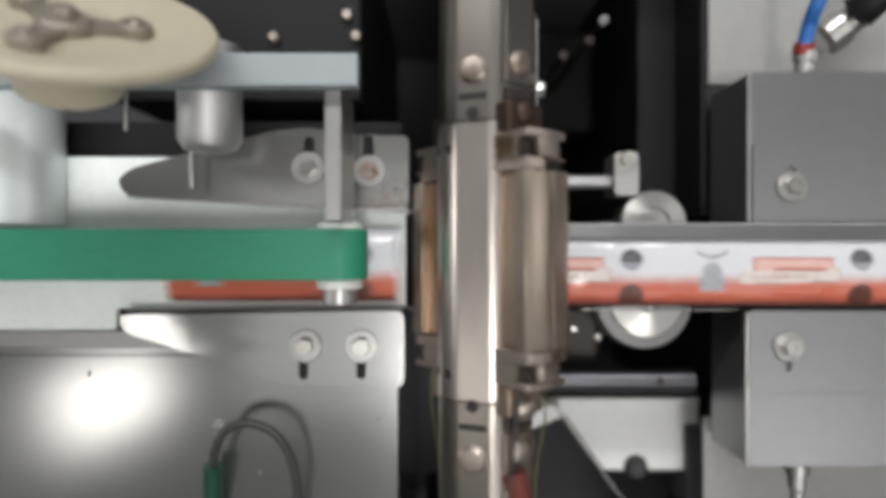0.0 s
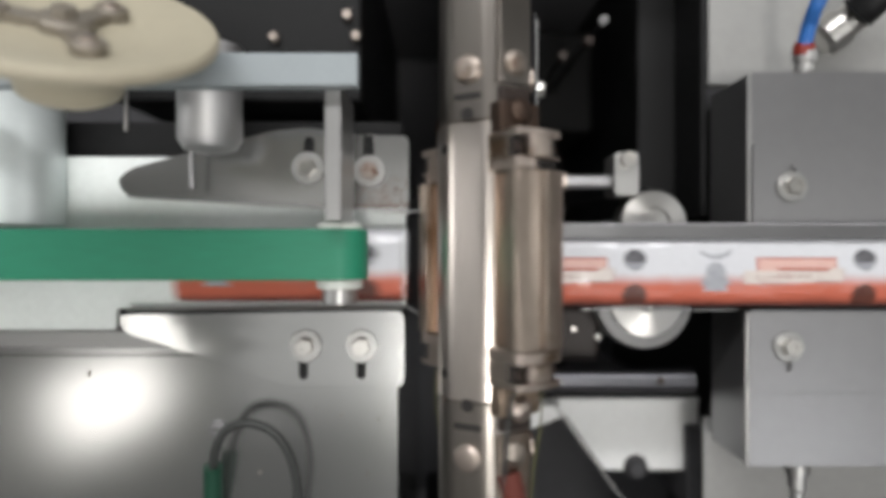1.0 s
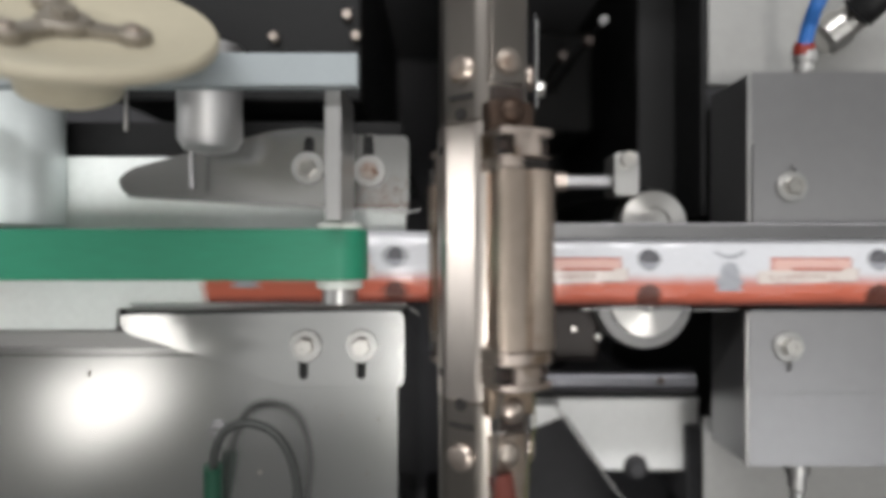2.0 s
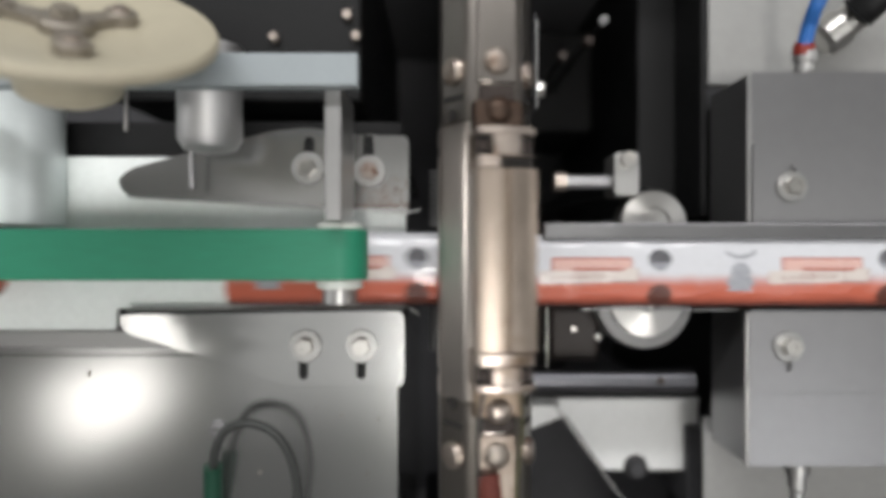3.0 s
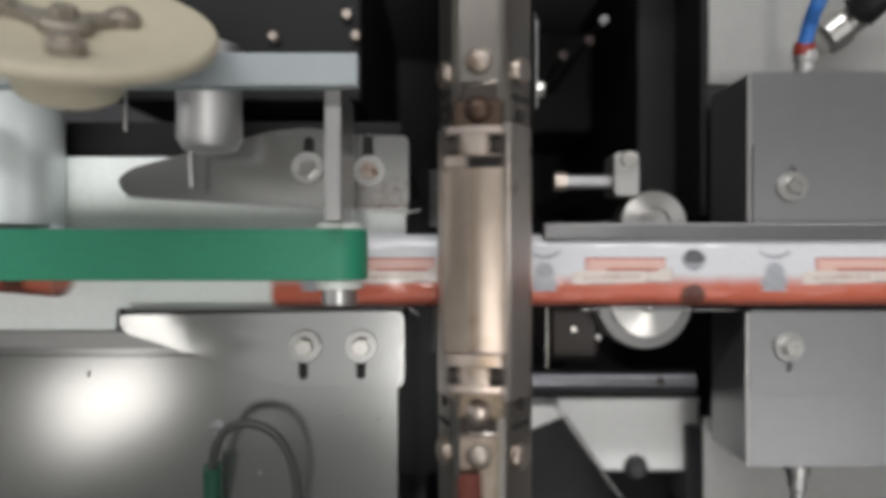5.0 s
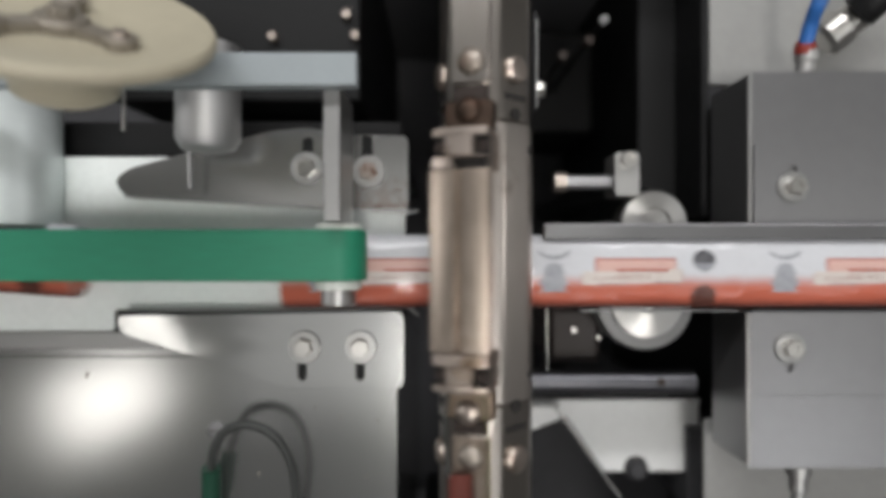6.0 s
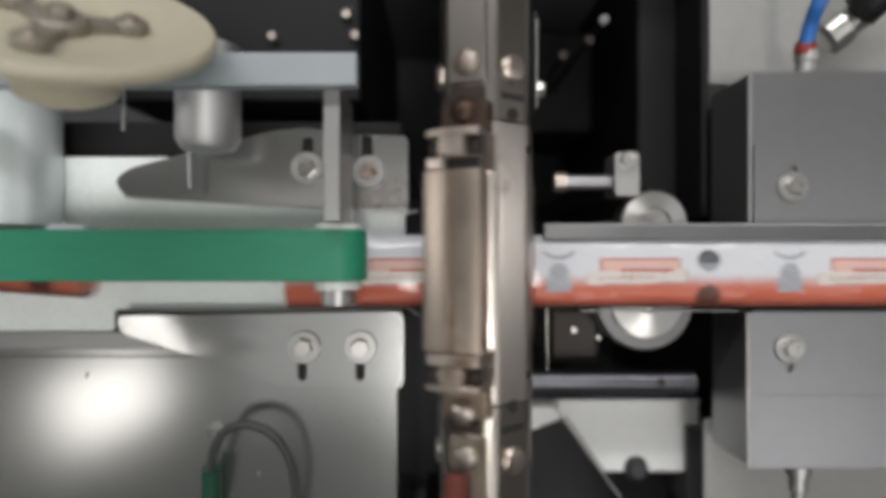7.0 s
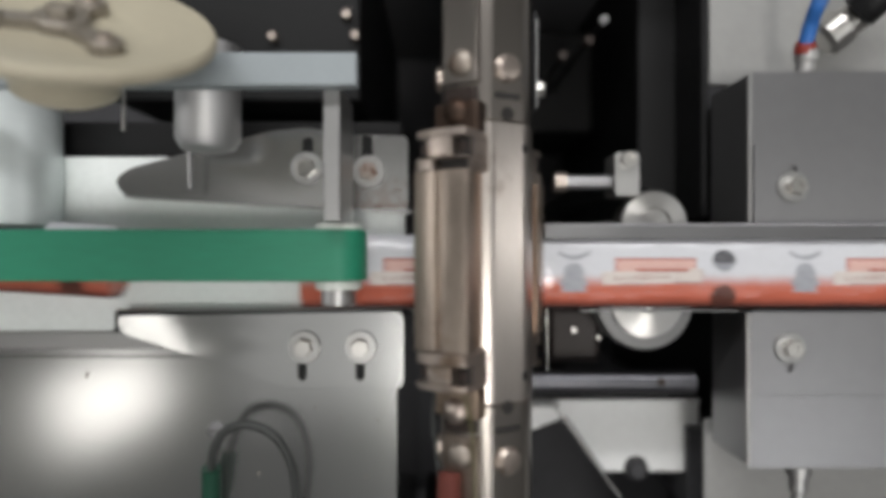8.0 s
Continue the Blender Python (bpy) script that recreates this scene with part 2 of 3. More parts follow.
def tube(bm, points, r, seg=12, steps=8):
    """A round hose along a smooth line through the points."""
    p = [Vector(q) for q in points]
    p = [p[0] * 2 - p[1]] + p + [p[-1] * 2 - p[-2]]
    line = []
    for i in range(1, len(p) - 2):
        for s in range(steps):
            f = s / steps
            a, b, c, d = p[i - 1], p[i], p[i + 1], p[i + 2]
            line.append(0.5 * (2 * b + (c - a) * f + (2 * a - 5 * b + 4 * c - d) * f * f + (3 * b - a - 3 * c + d) * f ** 3))
    line.append(p[-2])
    rings, u = [], None
    for i, q in enumerate(line):
        w = (line[min(i + 1, len(line) - 1)] - line[max(i - 1, 0)]).normalized()
        u = w.orthogonal().normalized() if u is None else (u - w * u.dot(w)).normalized()
        v = w.cross(u)
        rings.append([bm.verts.new(q + (u * math.cos(k * math.tau / seg) + v * math.sin(k * math.tau / seg)) * r) for k in range(seg)])
    for r0, r1 in zip(rings, rings[1:]):
        for k in range(seg):
            bm.faces.new((r0[k], r0[(k + 1) % seg], r1[(k + 1) % seg], r1[k]))
    bm.faces.new(rings[0][::-1])
    bm.faces.new(rings[-1])
    return bm


def mesh_of(name, bm, mats, smooth=True, weld=True):
    bmesh.ops.transform(bm, matrix=Matrix.Scale(0.001, 4), verts=bm.verts)
    if weld:
        bmesh.ops.recalc_face_normals(bm, faces=bm.faces)
    me = bpy.data.meshes.new(name)
    bm.to_mesh(me)
    bm.free()
    for m in mats:
        me.materials.append(m)
    if smooth:
        me.shade_smooth()
        me.set_sharp_from_angle(angle=radians(35))
    return me


def thing(name, label, category, at=(0, 0, 0), group="", kind=""):
    ob = new(name)
    ob.location = (at[0] / 1000, at[1] / 1000, DATUM + at[2] / 1000)
    return tagged(ob, label, category, group, kind)


def origin(ob):
    o = Vector((0, 0, 0))
    while ob is not None:
        o += ob.location
        ob = ob.parent
    return o


def part(name, bm, mat, parent, label="", bevel=0.0):
    """One mesh under a thing or a part; bm in millimetres round the datum."""
    me = mesh_of(name, bm, [mat])
    ob = new(name, me)
    me.transform(Matrix.Translation(Vector((0, 0, DATUM)) - origin(parent)))
    ob.parent = parent
    if bevel:
        mod = ob.modifiers.new("edge", "BEVEL")
        mod.width, mod.segments, mod.limit_method, mod.angle_limit = bevel / 1000, (4 if bevel > 2 else 2), "ANGLE", radians(40)
    return tagged(ob, label)


def solid(name, bm, mat, label, category, at=(0, 0, 0), bevel=0.0, kind="", group=""):
    """A thing that is one mesh."""
    me = mesh_of(name, bm, [mat])
    ob = new(name, me)
    ob.location = (at[0] / 1000, at[1] / 1000, DATUM + at[2] / 1000)
    me.transform(Matrix.Translation(Vector((0, 0, DATUM)) - ob.location))
    if bevel:
        mod = ob.modifiers.new("edge", "BEVEL")
        mod.width, mod.segments, mod.limit_method, mod.angle_limit = bevel / 1000, (4 if bevel > 2 else 2), "ANGLE", radians(40)
    return tagged(ob, label, category, group, kind)


def B():
    return bmesh.new()


# ---- room ----
def build_room():
    x0, x1, y0, y1 = -4200, 3600, -2600, 2600
    solid("floor", box(B(), x0, x1, y0, y1, -920, -900), FLOORING, "grey workshop floor under the machine", "floor", (0, 0, -900), kind="structure")
    solid("ceiling", box(B(), x0, x1, y0, y1, 2000, 2040), CEILING, "pale board workshop ceiling", "ceiling", (0, 0, 2000), kind="structure")
    solid("wall_north", box(B(), x0, x1, y1, y1 + 100, -900, 2000), PAINT, "plain grey workshop wall", "wall", (0, y1, -900), kind="structure")
    solid("wall_south", box(B(), x0, x1, y0 - 100, y0, -900, 2000), PAINT, "plain grey workshop wall", "wall", (0, y0, -900), kind="structure")
    solid("wall_west", box(B(), x0 - 100, x0, y0, y1, -900, 2000), PAINT, "plain grey workshop wall", "wall", (x0, 0, -900), kind="structure")
    solid("wall_east", box(B(), x1, x1 + 100, y0, y1, -900, 2000), PAINT, "plain grey workshop wall", "wall", (x1, 0, -900), kind="structure")


# ---- fixed machine ----
def washer_bolt(x, y, z, rusty=False, r=10.2, across=10.5):
    t = thing("washer_bolt", "hex bolt with a wide washer, brown residue on it" if rusty else "zinc hex bolt with a wide pale washer on a steel plate", "bolt", (x, y, z), "plate bolts")
    part("washer", lathe(B(), (x, y, z), (0, 0, 1), [(0, 4), (0, r - 0.5), (0.5, r), (1.4, r), (1.9, r - 0.5), (1.9, 4)], 40), WASHER, t)
    part("bolt_head", hexagon(B(), (x, y, z + 1.9), (0, 0.05, 1), across, 5.5), RUSTED if rusty else BOLT, t)
    return t


def build_cabinet():
    t = thing("machine_cabinet", "black painted machine body under the sealing station", "machine body", (0, 0, -900))
    part("deck", box(B(), -900, 1100, -480, 480, -440, -430), BLACK, t)
    part("front_panel", box(B(), -900, 1100, -490, -480, -890, -430), DARK, t)
    part("rear_panel", box(B(), -900, 1100, 480, 490, -890, -430), DARK, t)
    part("side_panel", box(B(), -910, -900, -490, 490, -890, -430), DARK, t)
    part("side_panel", box(B(), 1100, 1110, -490, 490, -890, -430), DARK, t)
    for x in (-860, 1060):
        for y in (-440, 440):
            part("foot", cyl(B(), (x, y, -900), (x, y, -889), 25), BLACK, t)
    # back wall of the recess behind the shaft
    solid("recess_plate", box(B(), -150, 170, 250, 260, -430, -20), BLACK, "black painted plate behind the jaw shaft", "plate", (0, 250, -430))


def build_discharge():
    t = thing("discharge_conveyor", "pale green-white flat belt conveyor bed for wrapped bars", "conveyor", (-1500, 0, -430))
    part("belt", plate(B(), rounded([(-3100, (-52.5)), ((-212.1), (-52.5)), ((-212.1), (-38.5)), ((-24.2), (-38.5)), ((-24.2), 59.8), (-3100, 59.8)], 3), -20, -16), BELT, t, bevel=0.8)
    part("bed_frame", box(B(), -3100, (-26.8), (-36.3), 57.3, -70, -20), DARK, t)
    for x in (-3000, -2000, -1000):
        part("leg", box(B(), x - 25, x + 25, -30, 30, -900, -70), DARK, t)
    # back guide plate with a pointed left end
    g = thing("guide_plate", "stainless guide plate with a tapering nose, brown crumbs on it", "guide plate", (-130, 40, -16))
    out = rounded([((-204.6), 43.5), ((-195.4), 50.6), ((-107.6), 74.0), ((-84.6), 76.1), ((-51.0), 71.2), ((-21.2), 71.2), ((-21.2), 23.7), ((-199.0), 33.6)], 5)
    part("plate", plate(B(), out, -5, -2, [slot((-83.9), 49.9, 66.9, 6.5), slot((-46.7), 49.9, 69.0, 6.5)]), GUIDE, g, bevel=0.5)
    part("lip", plate(B(), [((-200.0), 34.5), ((-21.4), 24.6), ((-21.4), 22.8), ((-199.3), 32.7)], -16, -5.2), STEEL, g)
    part("spacer", box(B(), (-95.4), (-30.4), 36.5, 69.0, -16, -5.1), DARK, g)
    washer_bolt((-84.4), 50.5, -2)
    washer_bolt((-45.9), 48.4, -2, rusty=True)
    # front guide plate
    g = thing("guide_plate", "stainless guide plate with two slots and a folded edge", "guide plate", (-110, -60, -16))
    out = rounded([((-205.0), (-41.3)), ((-24.2), (-38.8)), ((-24.2), (-87.2)), ((-101.1), (-87.2)), ((-143.8), (-70.8)), ((-202.9), (-53.0))], 6)
    bm = plate(B(), out, -7, -4, [slot((-87.9), (-79.4), (-63.7), 5.5), slot((-51.6), (-79.4), (-63.7), 5.5)])
    # its nose is rolled down towards the belt's front edge
    for x in range(-200, -155, 6):
        bmesh.ops.bisect_plane(bm, geom=bm.verts[:] + bm.edges[:] + bm.faces[:], plane_co=(x, 0, 0), plane_no=(1, 0, 0))
    for y in (-46, -51, -57):
        bmesh.ops.bisect_plane(bm, geom=bm.verts[:] + bm.edges[:] + bm.faces[:], plane_co=(0, y, 0), plane_no=(0, 1, 0))
    for v in bm.verts:
        u = max(0.0, (-158 - v.co.x) / 46)
        v.co.z -= 1.0 * u * u + 0.08 * max(0.0, -41 - v.co.y) * min(1.0, u * 1.6)
    part("plate", bm, COVER, g, bevel=0.6)
    part("folded_edge", box(B(), (-201.0), (-25.0), (-39.0), (-37.2), -15.9, -3.6), STEEL, g, bevel=1.4)
    part("spacer", box(B(), (-95.4), (-30.4), (-85.7), (-50.2), -16, -7.1), DARK, g)
    washer_bolt((-86.3), (-61.1), -4)
    washer_bolt((-51.1), (-61.1), -4)
    # cover sheet in front of the belt
    c = thing("cover_sheet", "satin stainless cover sheet reflecting a ceiling lamp", "cover", (-150, -150, -430))
    part("sheet", plate(B(), rounded([(-520, -330), ((-29.4), -330), ((-29.4), (-58.4)), ((-151.2), (-69.4)), (-520, (-69.4))], 2), -18, -16.2), COVER, c, bevel=0.5)
    part("skirt", box(B(), (-31.1), (-29.7), -330, (-58.9), -430, -18.2), COVER, c)
    part("backing", box(B(), -520, (-138.3), (-83.2), (-60.4), -24, -18.6), COVER, c)
    part("skirt", box(B(), -520, (-31.1), -330, -327, -430, -18.2), COVER, c)
    solid("edge_strip", box(B(), -520, (-153.8), (-64.4), (-53.4), -26, -17), STEEL, "bright steel edge strip beside the belt", "strip", (-300, -60, -26), 0.6)
    s = thing("slotted_screw", "slotted flat screw in the cover sheet", "screw", ((-146.1), (-117.1), -16))
    part("head", lathe(B(), ((-146.1), (-117.1), -16.2), (0, 0, 1), [(0, 0), (0, 6.2), (0.7, 6.0), (0.9, 5.6), (0.9, 0)], 28), BOX, s)
    sl = B()
    box(sl, (-146.1) - 4.6, (-146.1) + 4.6, (-117.1) - 0.5, (-117.1) + 0.5, -15.4, -15.2)
    part("screw_slot", sl, BORE, s)
    # cable
    k = thing("cable_loop", "dark grey cable loop with a green sleeve on the cover", "cable", ((-121.1), (-126.4), -16))
    part("cable", tube(B(), [((-143.2), (-136.9), 0), ((-140.3), (-123.8), 5), ((-132.0), (-110.1), 8), ((-117.6), (-106.0), 9), ((-102.5), (-112.1), 9), ((-93.4), (-127.2), 7), ((-90.3), (-147.8), 3), ((-92.6), (-175.7), -4), ((-100.0), (-201.0), -11.5)], 2.7), CABLE, k)
    part("sleeve", tube(B(), [((-143.2), (-135.6), 0), ((-144.3), (-146.8), -3), ((-146.3), (-170.5), -9)], 5.8, 20), CABLEGREEN, k)
    # crumbs
    rng = random.Random(5)
    bm = B()
    for i in range(420):
        x = (-36.0) + rng.gauss(0, 11)
        y = (34.0 + rng.gauss(0, 6.5)) if i % 3 else 26.5 + abs(rng.gauss(0, 2.0))
        if x > (-21.9) or y < 24.4 or y > 67.6:
            continue
        r = rng.uniform(0.15, 0.5)
        v = bmesh.ops.create_icosphere(bm, subdivisions=1, radius=r)["verts"]
        bmesh.ops.transform(bm, matrix=Matrix.Translation((x, y, -2 + r * 0.3)) @ Matrix.Diagonal((1.4, 1, 0.6, 1)), verts=v)
    solid("crumbs", bm, RESIDUE, "brown product crumbs scattered on the guide plate", "crumbs", ((-36.8), 35.8, -2), kind="stuff")


def build_litter():
    for pts in ([((-25.6), (-35.5), -3.4), ((-20.0), (-37.1), -1), ((-14.7), (-41.3), -2)],
                [((-25.5), 24.8, -1.6), ((-19.7), 23.2, -0.5), ((-14.8), 24.3, 0)]):
        solid("film_scrap", tube(B(), pts, 0.45, 6), WASHER, "thin curled scrap of film on the plate edge", "scrap", pts[0])
    rng = random.Random(11)
    bm = B()
    for x, y, r in (((-229.7), (-81.1), 1.5), ((-41.8), (-110.5), 0.8), ((-66.1), (-108.3), 0.7), ((-118.9), (-145.0), 1.0), ((-49.2), (-146.4), 0.7), ((-82.2), (-102.4), 0.6)):
        v = bmesh.ops.create_icosphere(bm, subdivisions=2, radius=r)["verts"]
        bmesh.ops.transform(bm, matrix=Matrix.Translation((x, y, -16.2)) @ Matrix.Rotation(rng.uniform(0, 3), 4, "Z") @ Matrix.Diagonal((1.5, 0.7, 0.25, 1)), verts=v)
    solid("dirt_specks", bm, SPIDER, "small dark specks of dirt on the cover sheet", "specks", ((-104.2), (-109.7), -16.2), kind="stuff")


def build_press_belt():
    t = thing("press_belt", "green rubber press belt over a white nylon roller", "belt", (-150, -3, 10))
    y0, y1 = (-17.4), 11.2
    cx, cz, r = (-59.4), 29.0, 16.0
    # belt loop with a rounded end
    bm = B()
    prof = []
    for rr in (r, r - 2.4):
        row = [(-900, cz + rr)] + [(cx + rr * math.sin(a), cz + rr * math.cos(a)) for a in [math.pi * i / 20 for i in range(21)]] + [(-900, cz - rr)]
        prof.append(row)
    ring = prof[0] + prof[1][::-1]
    lo = [bm.verts.new((x, y0, z)) for x, z in ring]
    hi = [bm.verts.new((x, y1, z)) for x, z in ring]
    n = len(ring)
    for i in range(n):
        j = (i + 1) % n
        bm.faces.new((lo[i], lo[j], hi[j], hi[i]))
    h = n // 2
    for i in range(h - 1):
        bm.faces.new((lo[i], lo[i + 1], lo[n - 2 - i], lo[n - 1 - i]))
        bm.faces.new((hi[i], hi[n - 1 - i], hi[n - 2 - i], hi[i + 1]))
    part("belt", bm, GREEN, t, bevel=0.7)
    part("roller", cyl(B(), (cx, y0 - 5.5, cz), (cx, y1 + 3.5, cz), 13.2, 48, 1.2), NYLON, t, "white nylon roller")
    part("axle", lathe(B(), (cx, y0 - 14.5, cz), (0, 1, 0), [(0, 0), (0, 9.2), (1, 10), (9, 10), (9, 0)], 40), STEEL, t, "bright steel axle end")
    part("arm", box(B(), (-62.3), (-53.4), y1 + 3.6, 86.3, 14, 60), STEEL, t, bevel=0.8)
    part("far_roller", cyl(B(), (-890, y0 - 3, cz), (-890, y1 + 3, cz), 13.2, 32), NYLON, t)
    b = thing("support_bar", "pale aluminium support bar of the press belt", "bar", (-130, 91.6, 60))
    part("bar", box(B(), -420, (-43.4), 83.0, 100.0, 60.2, 70), ALU, b, bevel=0.8)
    part("bar_post", box(B(), -420, -400, 83.6, 99.4, -430, 60), ALU, b)


def build_left_back():
    # round column
    solid("round_column", cyl(B(), ((-271.2), 14.3, 0), ((-271.2), 330, 0), 31, 64), TUBE, "satin round steel tube beside the conveyor", "tube", ((-246.6), 100, 0))
    t = thing("air_cylinder", "small bright air cylinder with a thin rod", "air cylinder", ((-136.9), 74.9, 0))
    part("barrel", lathe(B(), ((-137.5), 56.8, 20), (0, 1, 0), [(0, 0), (0, 9), (2, 15), (8, 18.5), (62, 18.5), (62, 0)], 40), POLISHED, t)
    part("rod", cyl(B(), ((-151.9), 36.3, 10), ((-151.9), 61.4, 12), 1.6), BOX, t)
    solid("pin", cyl(B(), ((-176.8), 65.9, 40), ((-176.8), 89.2, 40), 0.9, 12), BOLT, "thin bright steel pin", "pin", ((-176.8), 75.9, 40))
    # shelf behind the guide plate
    t = thing("back_strip", "dark steel strip behind the guide plate", "strip", (-150, 70, -430))
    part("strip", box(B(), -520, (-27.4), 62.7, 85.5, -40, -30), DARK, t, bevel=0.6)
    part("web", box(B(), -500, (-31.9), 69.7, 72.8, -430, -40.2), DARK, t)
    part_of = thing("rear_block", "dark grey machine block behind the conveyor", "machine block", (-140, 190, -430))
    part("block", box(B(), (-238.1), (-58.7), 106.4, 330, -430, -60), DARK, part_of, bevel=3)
    for x, y, z in (((-68.5), 167.8, -60), ((-62.2), 152.6, -60), ((-121.1), 151.8, -60)):
        part("bolt", hexagon(B(), (x, y, z), (0, 0, 1), 6.5, 6), CLAMP, part_of)


WHEEL_AT = ((-155.2), 95.2, 130)
WHEEL_TILT = (-57, 0, -18)


def build_wheel():
    """Cream flanged wheel with a crank on its hub; axis along local z."""
    t = thing("flanged_wheel", "cream plastic flanged wheel with a dark three-armed spider", "wheel", (0, 0, 0))
    part("flange", lathe(B(), (0, 0, -5), (0, 0, 1), [(0, 0), (0, 57), (2, 60), (5, 60), (7, 58.5), (7, 54), (0, 30), (-4, 16), (-4, 0)], 72), CREAM, t)
    part("drum", lathe(B(), (0, 0, -36), (0, 0, 1), [(2, 0), (2, 16), (5, 21), (28, 23), (28, 0)], 48), CREAM, t)
    c = part("spider", lathe(B(), (0, 0, -9), (0, 0, 1), [(0, 0), (0, 11), (8, 11), (9.5, 9.5), (9.5, 0)], 32), SPIDER, t, "dark oily steel spider with three arms")
    part("hub_nut", hexagon(B(), (0, 0, 0.5), (0, 0, 1), 9, 4), SPIDER, c)
    for a in (0, 120, 240):
        arm = plate(B(), rounded([(4, -6), (26, -4), (26, 4), (4, 6)], 2), -6, -1)
        bmesh.ops.transform(arm, matrix=Matrix.Rotation(radians(a), 4, "Z"), verts=arm.verts)
        part("arm", arm, SPIDER, c, bevel=0.6)
        q = (26 * math.cos(radians(a)), 26 * math.sin(radians(a)), -7)
        part("eye", lathe(B(), q, (0, 0, 1), [(0, 0), (0, 7), (6.5, 7), (7.5, 6), (7.5, 0)], 24), SPIDER, c)
        part("arm_bolt", lathe(B(), (q[0], q[1], 0.4), (0, 0, 1), [(0, 0), (0, 3.6), (1.6, 3.3), (2.2, 2.2), (2.2, 0)], 20), CLAMP, c)
    return t


def build_right():
    # film trough
    t = thing("film_trough", "folded stainless film guide rail along the wrapper tube", "guide rail", (300, 10, -20))
    part("rail", box(B(), 60.7, 2400, 5.8, 16.0, 9.5, 12), RAIL, t, bevel=1.5)
    part("rail_wall", box(B(), 65.2, 2400, 13.0, 15.4, -18, 9.4), STEEL, t)
    # Floor coloured dark to carry the shade under the film tube.
    part("trough_floor", box(B(), 90.7, 2400, -36, 13.0, -21, -18), DIMSTEEL, t)
    part("front_lip", box(B(), 89.4, 2400, (-39.6), (-38.5), -21, -12), STEEL, t, bevel=0.3)
    for x in (600, 1200, 2000):
        part("leg", box(B(), x - 20, x + 20, -30, 20, -900, -21), DARK, t)
    # fin wheels under the tube
    w = thing("fin_wheel", "bright turned steel pressing wheel beside the film tube", "wheel", (139.7, 16.8, -40))
    part("rim", lathe(B(), (139.7, 16.8, -40), (0, 0, 1), [(0, 0), (0, 22.8), (14, 22.8), (16, 21.3), (16.3, 11.2), (14, 10.5), (14, 0)], 64), TURNED, w)
    part("spindle", cyl(B(), (139.7, 16.8, -430), (139.7, 16.8, -40.2), 7), STEEL, w)
    w = thing("fin_wheel", "bright turned steel pressing wheel with a stepped rim", "wheel", (137.6, (-35.3), -50))
    part("flange", lathe(B(), (137.6, (-35.3), -50), (0, 0, 1), [(0, 0), (0, 33.4), (12, 33.4), (14, 31.9), (14, 0)], 72), FLANGE, w, "steel rim coloured darker for its shade")
    part("disc", lathe(B(), (137.6, (-35.3), -36), (0, 0, 1), [(0.05, 0), (0.05, 24.3), (4.4, 24.3), (5, 23.6), (6, 7.6), (4, 6.8), (4, 0)], 72), TURNED, w)
    part("spindle", cyl(B(), (137.6, (-35.3), -430), (137.6, (-35.3), -50.2), 8), STEEL, w)
    # clamp with cross rod
    c = thing("rod_clamp", "small steel clamp with a socket screw and a cross rod", "clamp", (120.1, 48.6, -60))
    part("block", plate(B(), rounded([(111.0, 34.7), (126.7, 34.7), (126.7, 62.8), (111.0, 62.8)], 3), -40, -14), WASHER, c, bevel=0.6)
    part("cap_screw", lathe(B(), (118.9, 57.5, -14), (0, 0, 1), [(0, 0), (0, 5.2), (5.4, 5.2), (6, 4.6), (6, 2.6), (3, 2.6), (3, 0)], 28), BOLT, c)
    part("rod", cyl(B(), (74.9, 44.6, -26), (115.3, 44.6, -26), 5.0, 28), BOX, c)
    part("collar", cyl(B(), (73.4, 44.9, -26), (82.0, 44.9, -26), 6.8, 28), CLAMP, c)
    part("stand", box(B(), 123.9, 135.9, 41.0, 56.2, -430, -40.2), DARK, c)
    # two housings of the feed unit
    for upper in (True, False):
        h = thing("feed_housing", "dull stainless sheet housing with an upper cover plate" if upper else "dull stainless sheet housing with a bolt and a slot", "housing", (234.6, 63.7 if upper else (-87.7), -430))
        if upper:
            part("body", plate(B(), rounded([(191.9, 110.8), (191.9, 13.8), (420, 13.8), (420, 110.8)], 2), -58, -2), BOX, h, bevel=3.0)
            part("cover_plate", plate(B(), rounded([(192.8, 65.7), (192.8, 14.4), (418, 14.4), (418, 65.7)], 2.5), -1.8, 1, [slot(216.4, 40.4, 49.5, 5.5)]), BOX, h, bevel=0.6)
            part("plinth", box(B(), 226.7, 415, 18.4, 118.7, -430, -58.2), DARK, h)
            # A lighter bar is laid on the fold to draw its highlight.
            part("folded_edge", cyl(B(), (191.6, 14.4, -2.2), (191.6, 110.2, -2.2), 1.7, 20), STEEL, h, "brighter steel bar along the fold for its highlight")
        else:
            part("body", plate(B(), rounded([(192.9, (-137.0)), (192.9, (-38.1)), (420, (-38.1)), (420, (-137.0))], 2), -58, -4), BOX, h, bevel=3.0)
            part("cover_plate", plate(B(), rounded([(191.2, (-89.8)), (191.2, (-38.4)), (418, (-38.4)), (418, (-89.8))], 2.5), -3.8, -1, [slot(215.4, (-73.8), (-62.5), 5.5)]), BOX, h, bevel=0.6)
            part("plinth", box(B(), 226.7, 415, (-144.8), (-48.5), -430, -58.2), DARK, h)
            # Same highlight bar on the lower housing's fold.
            part("folded_edge", cyl(B(), (191.4, -136.4, -4.2), (191.4, -38.6, -4.2), 1.7, 20), STEEL, h, "brighter steel bar along the fold for its highlight")
            part("nozzle", lathe(B(), (234.3, (-142.0), -24), (0, -1, 0), [(0, 0), (0, 8), (6, 8), (7, 6), (16, 6), (18, 4.5), (24, 4.5), (24, 0)], 24), STEEL, h)
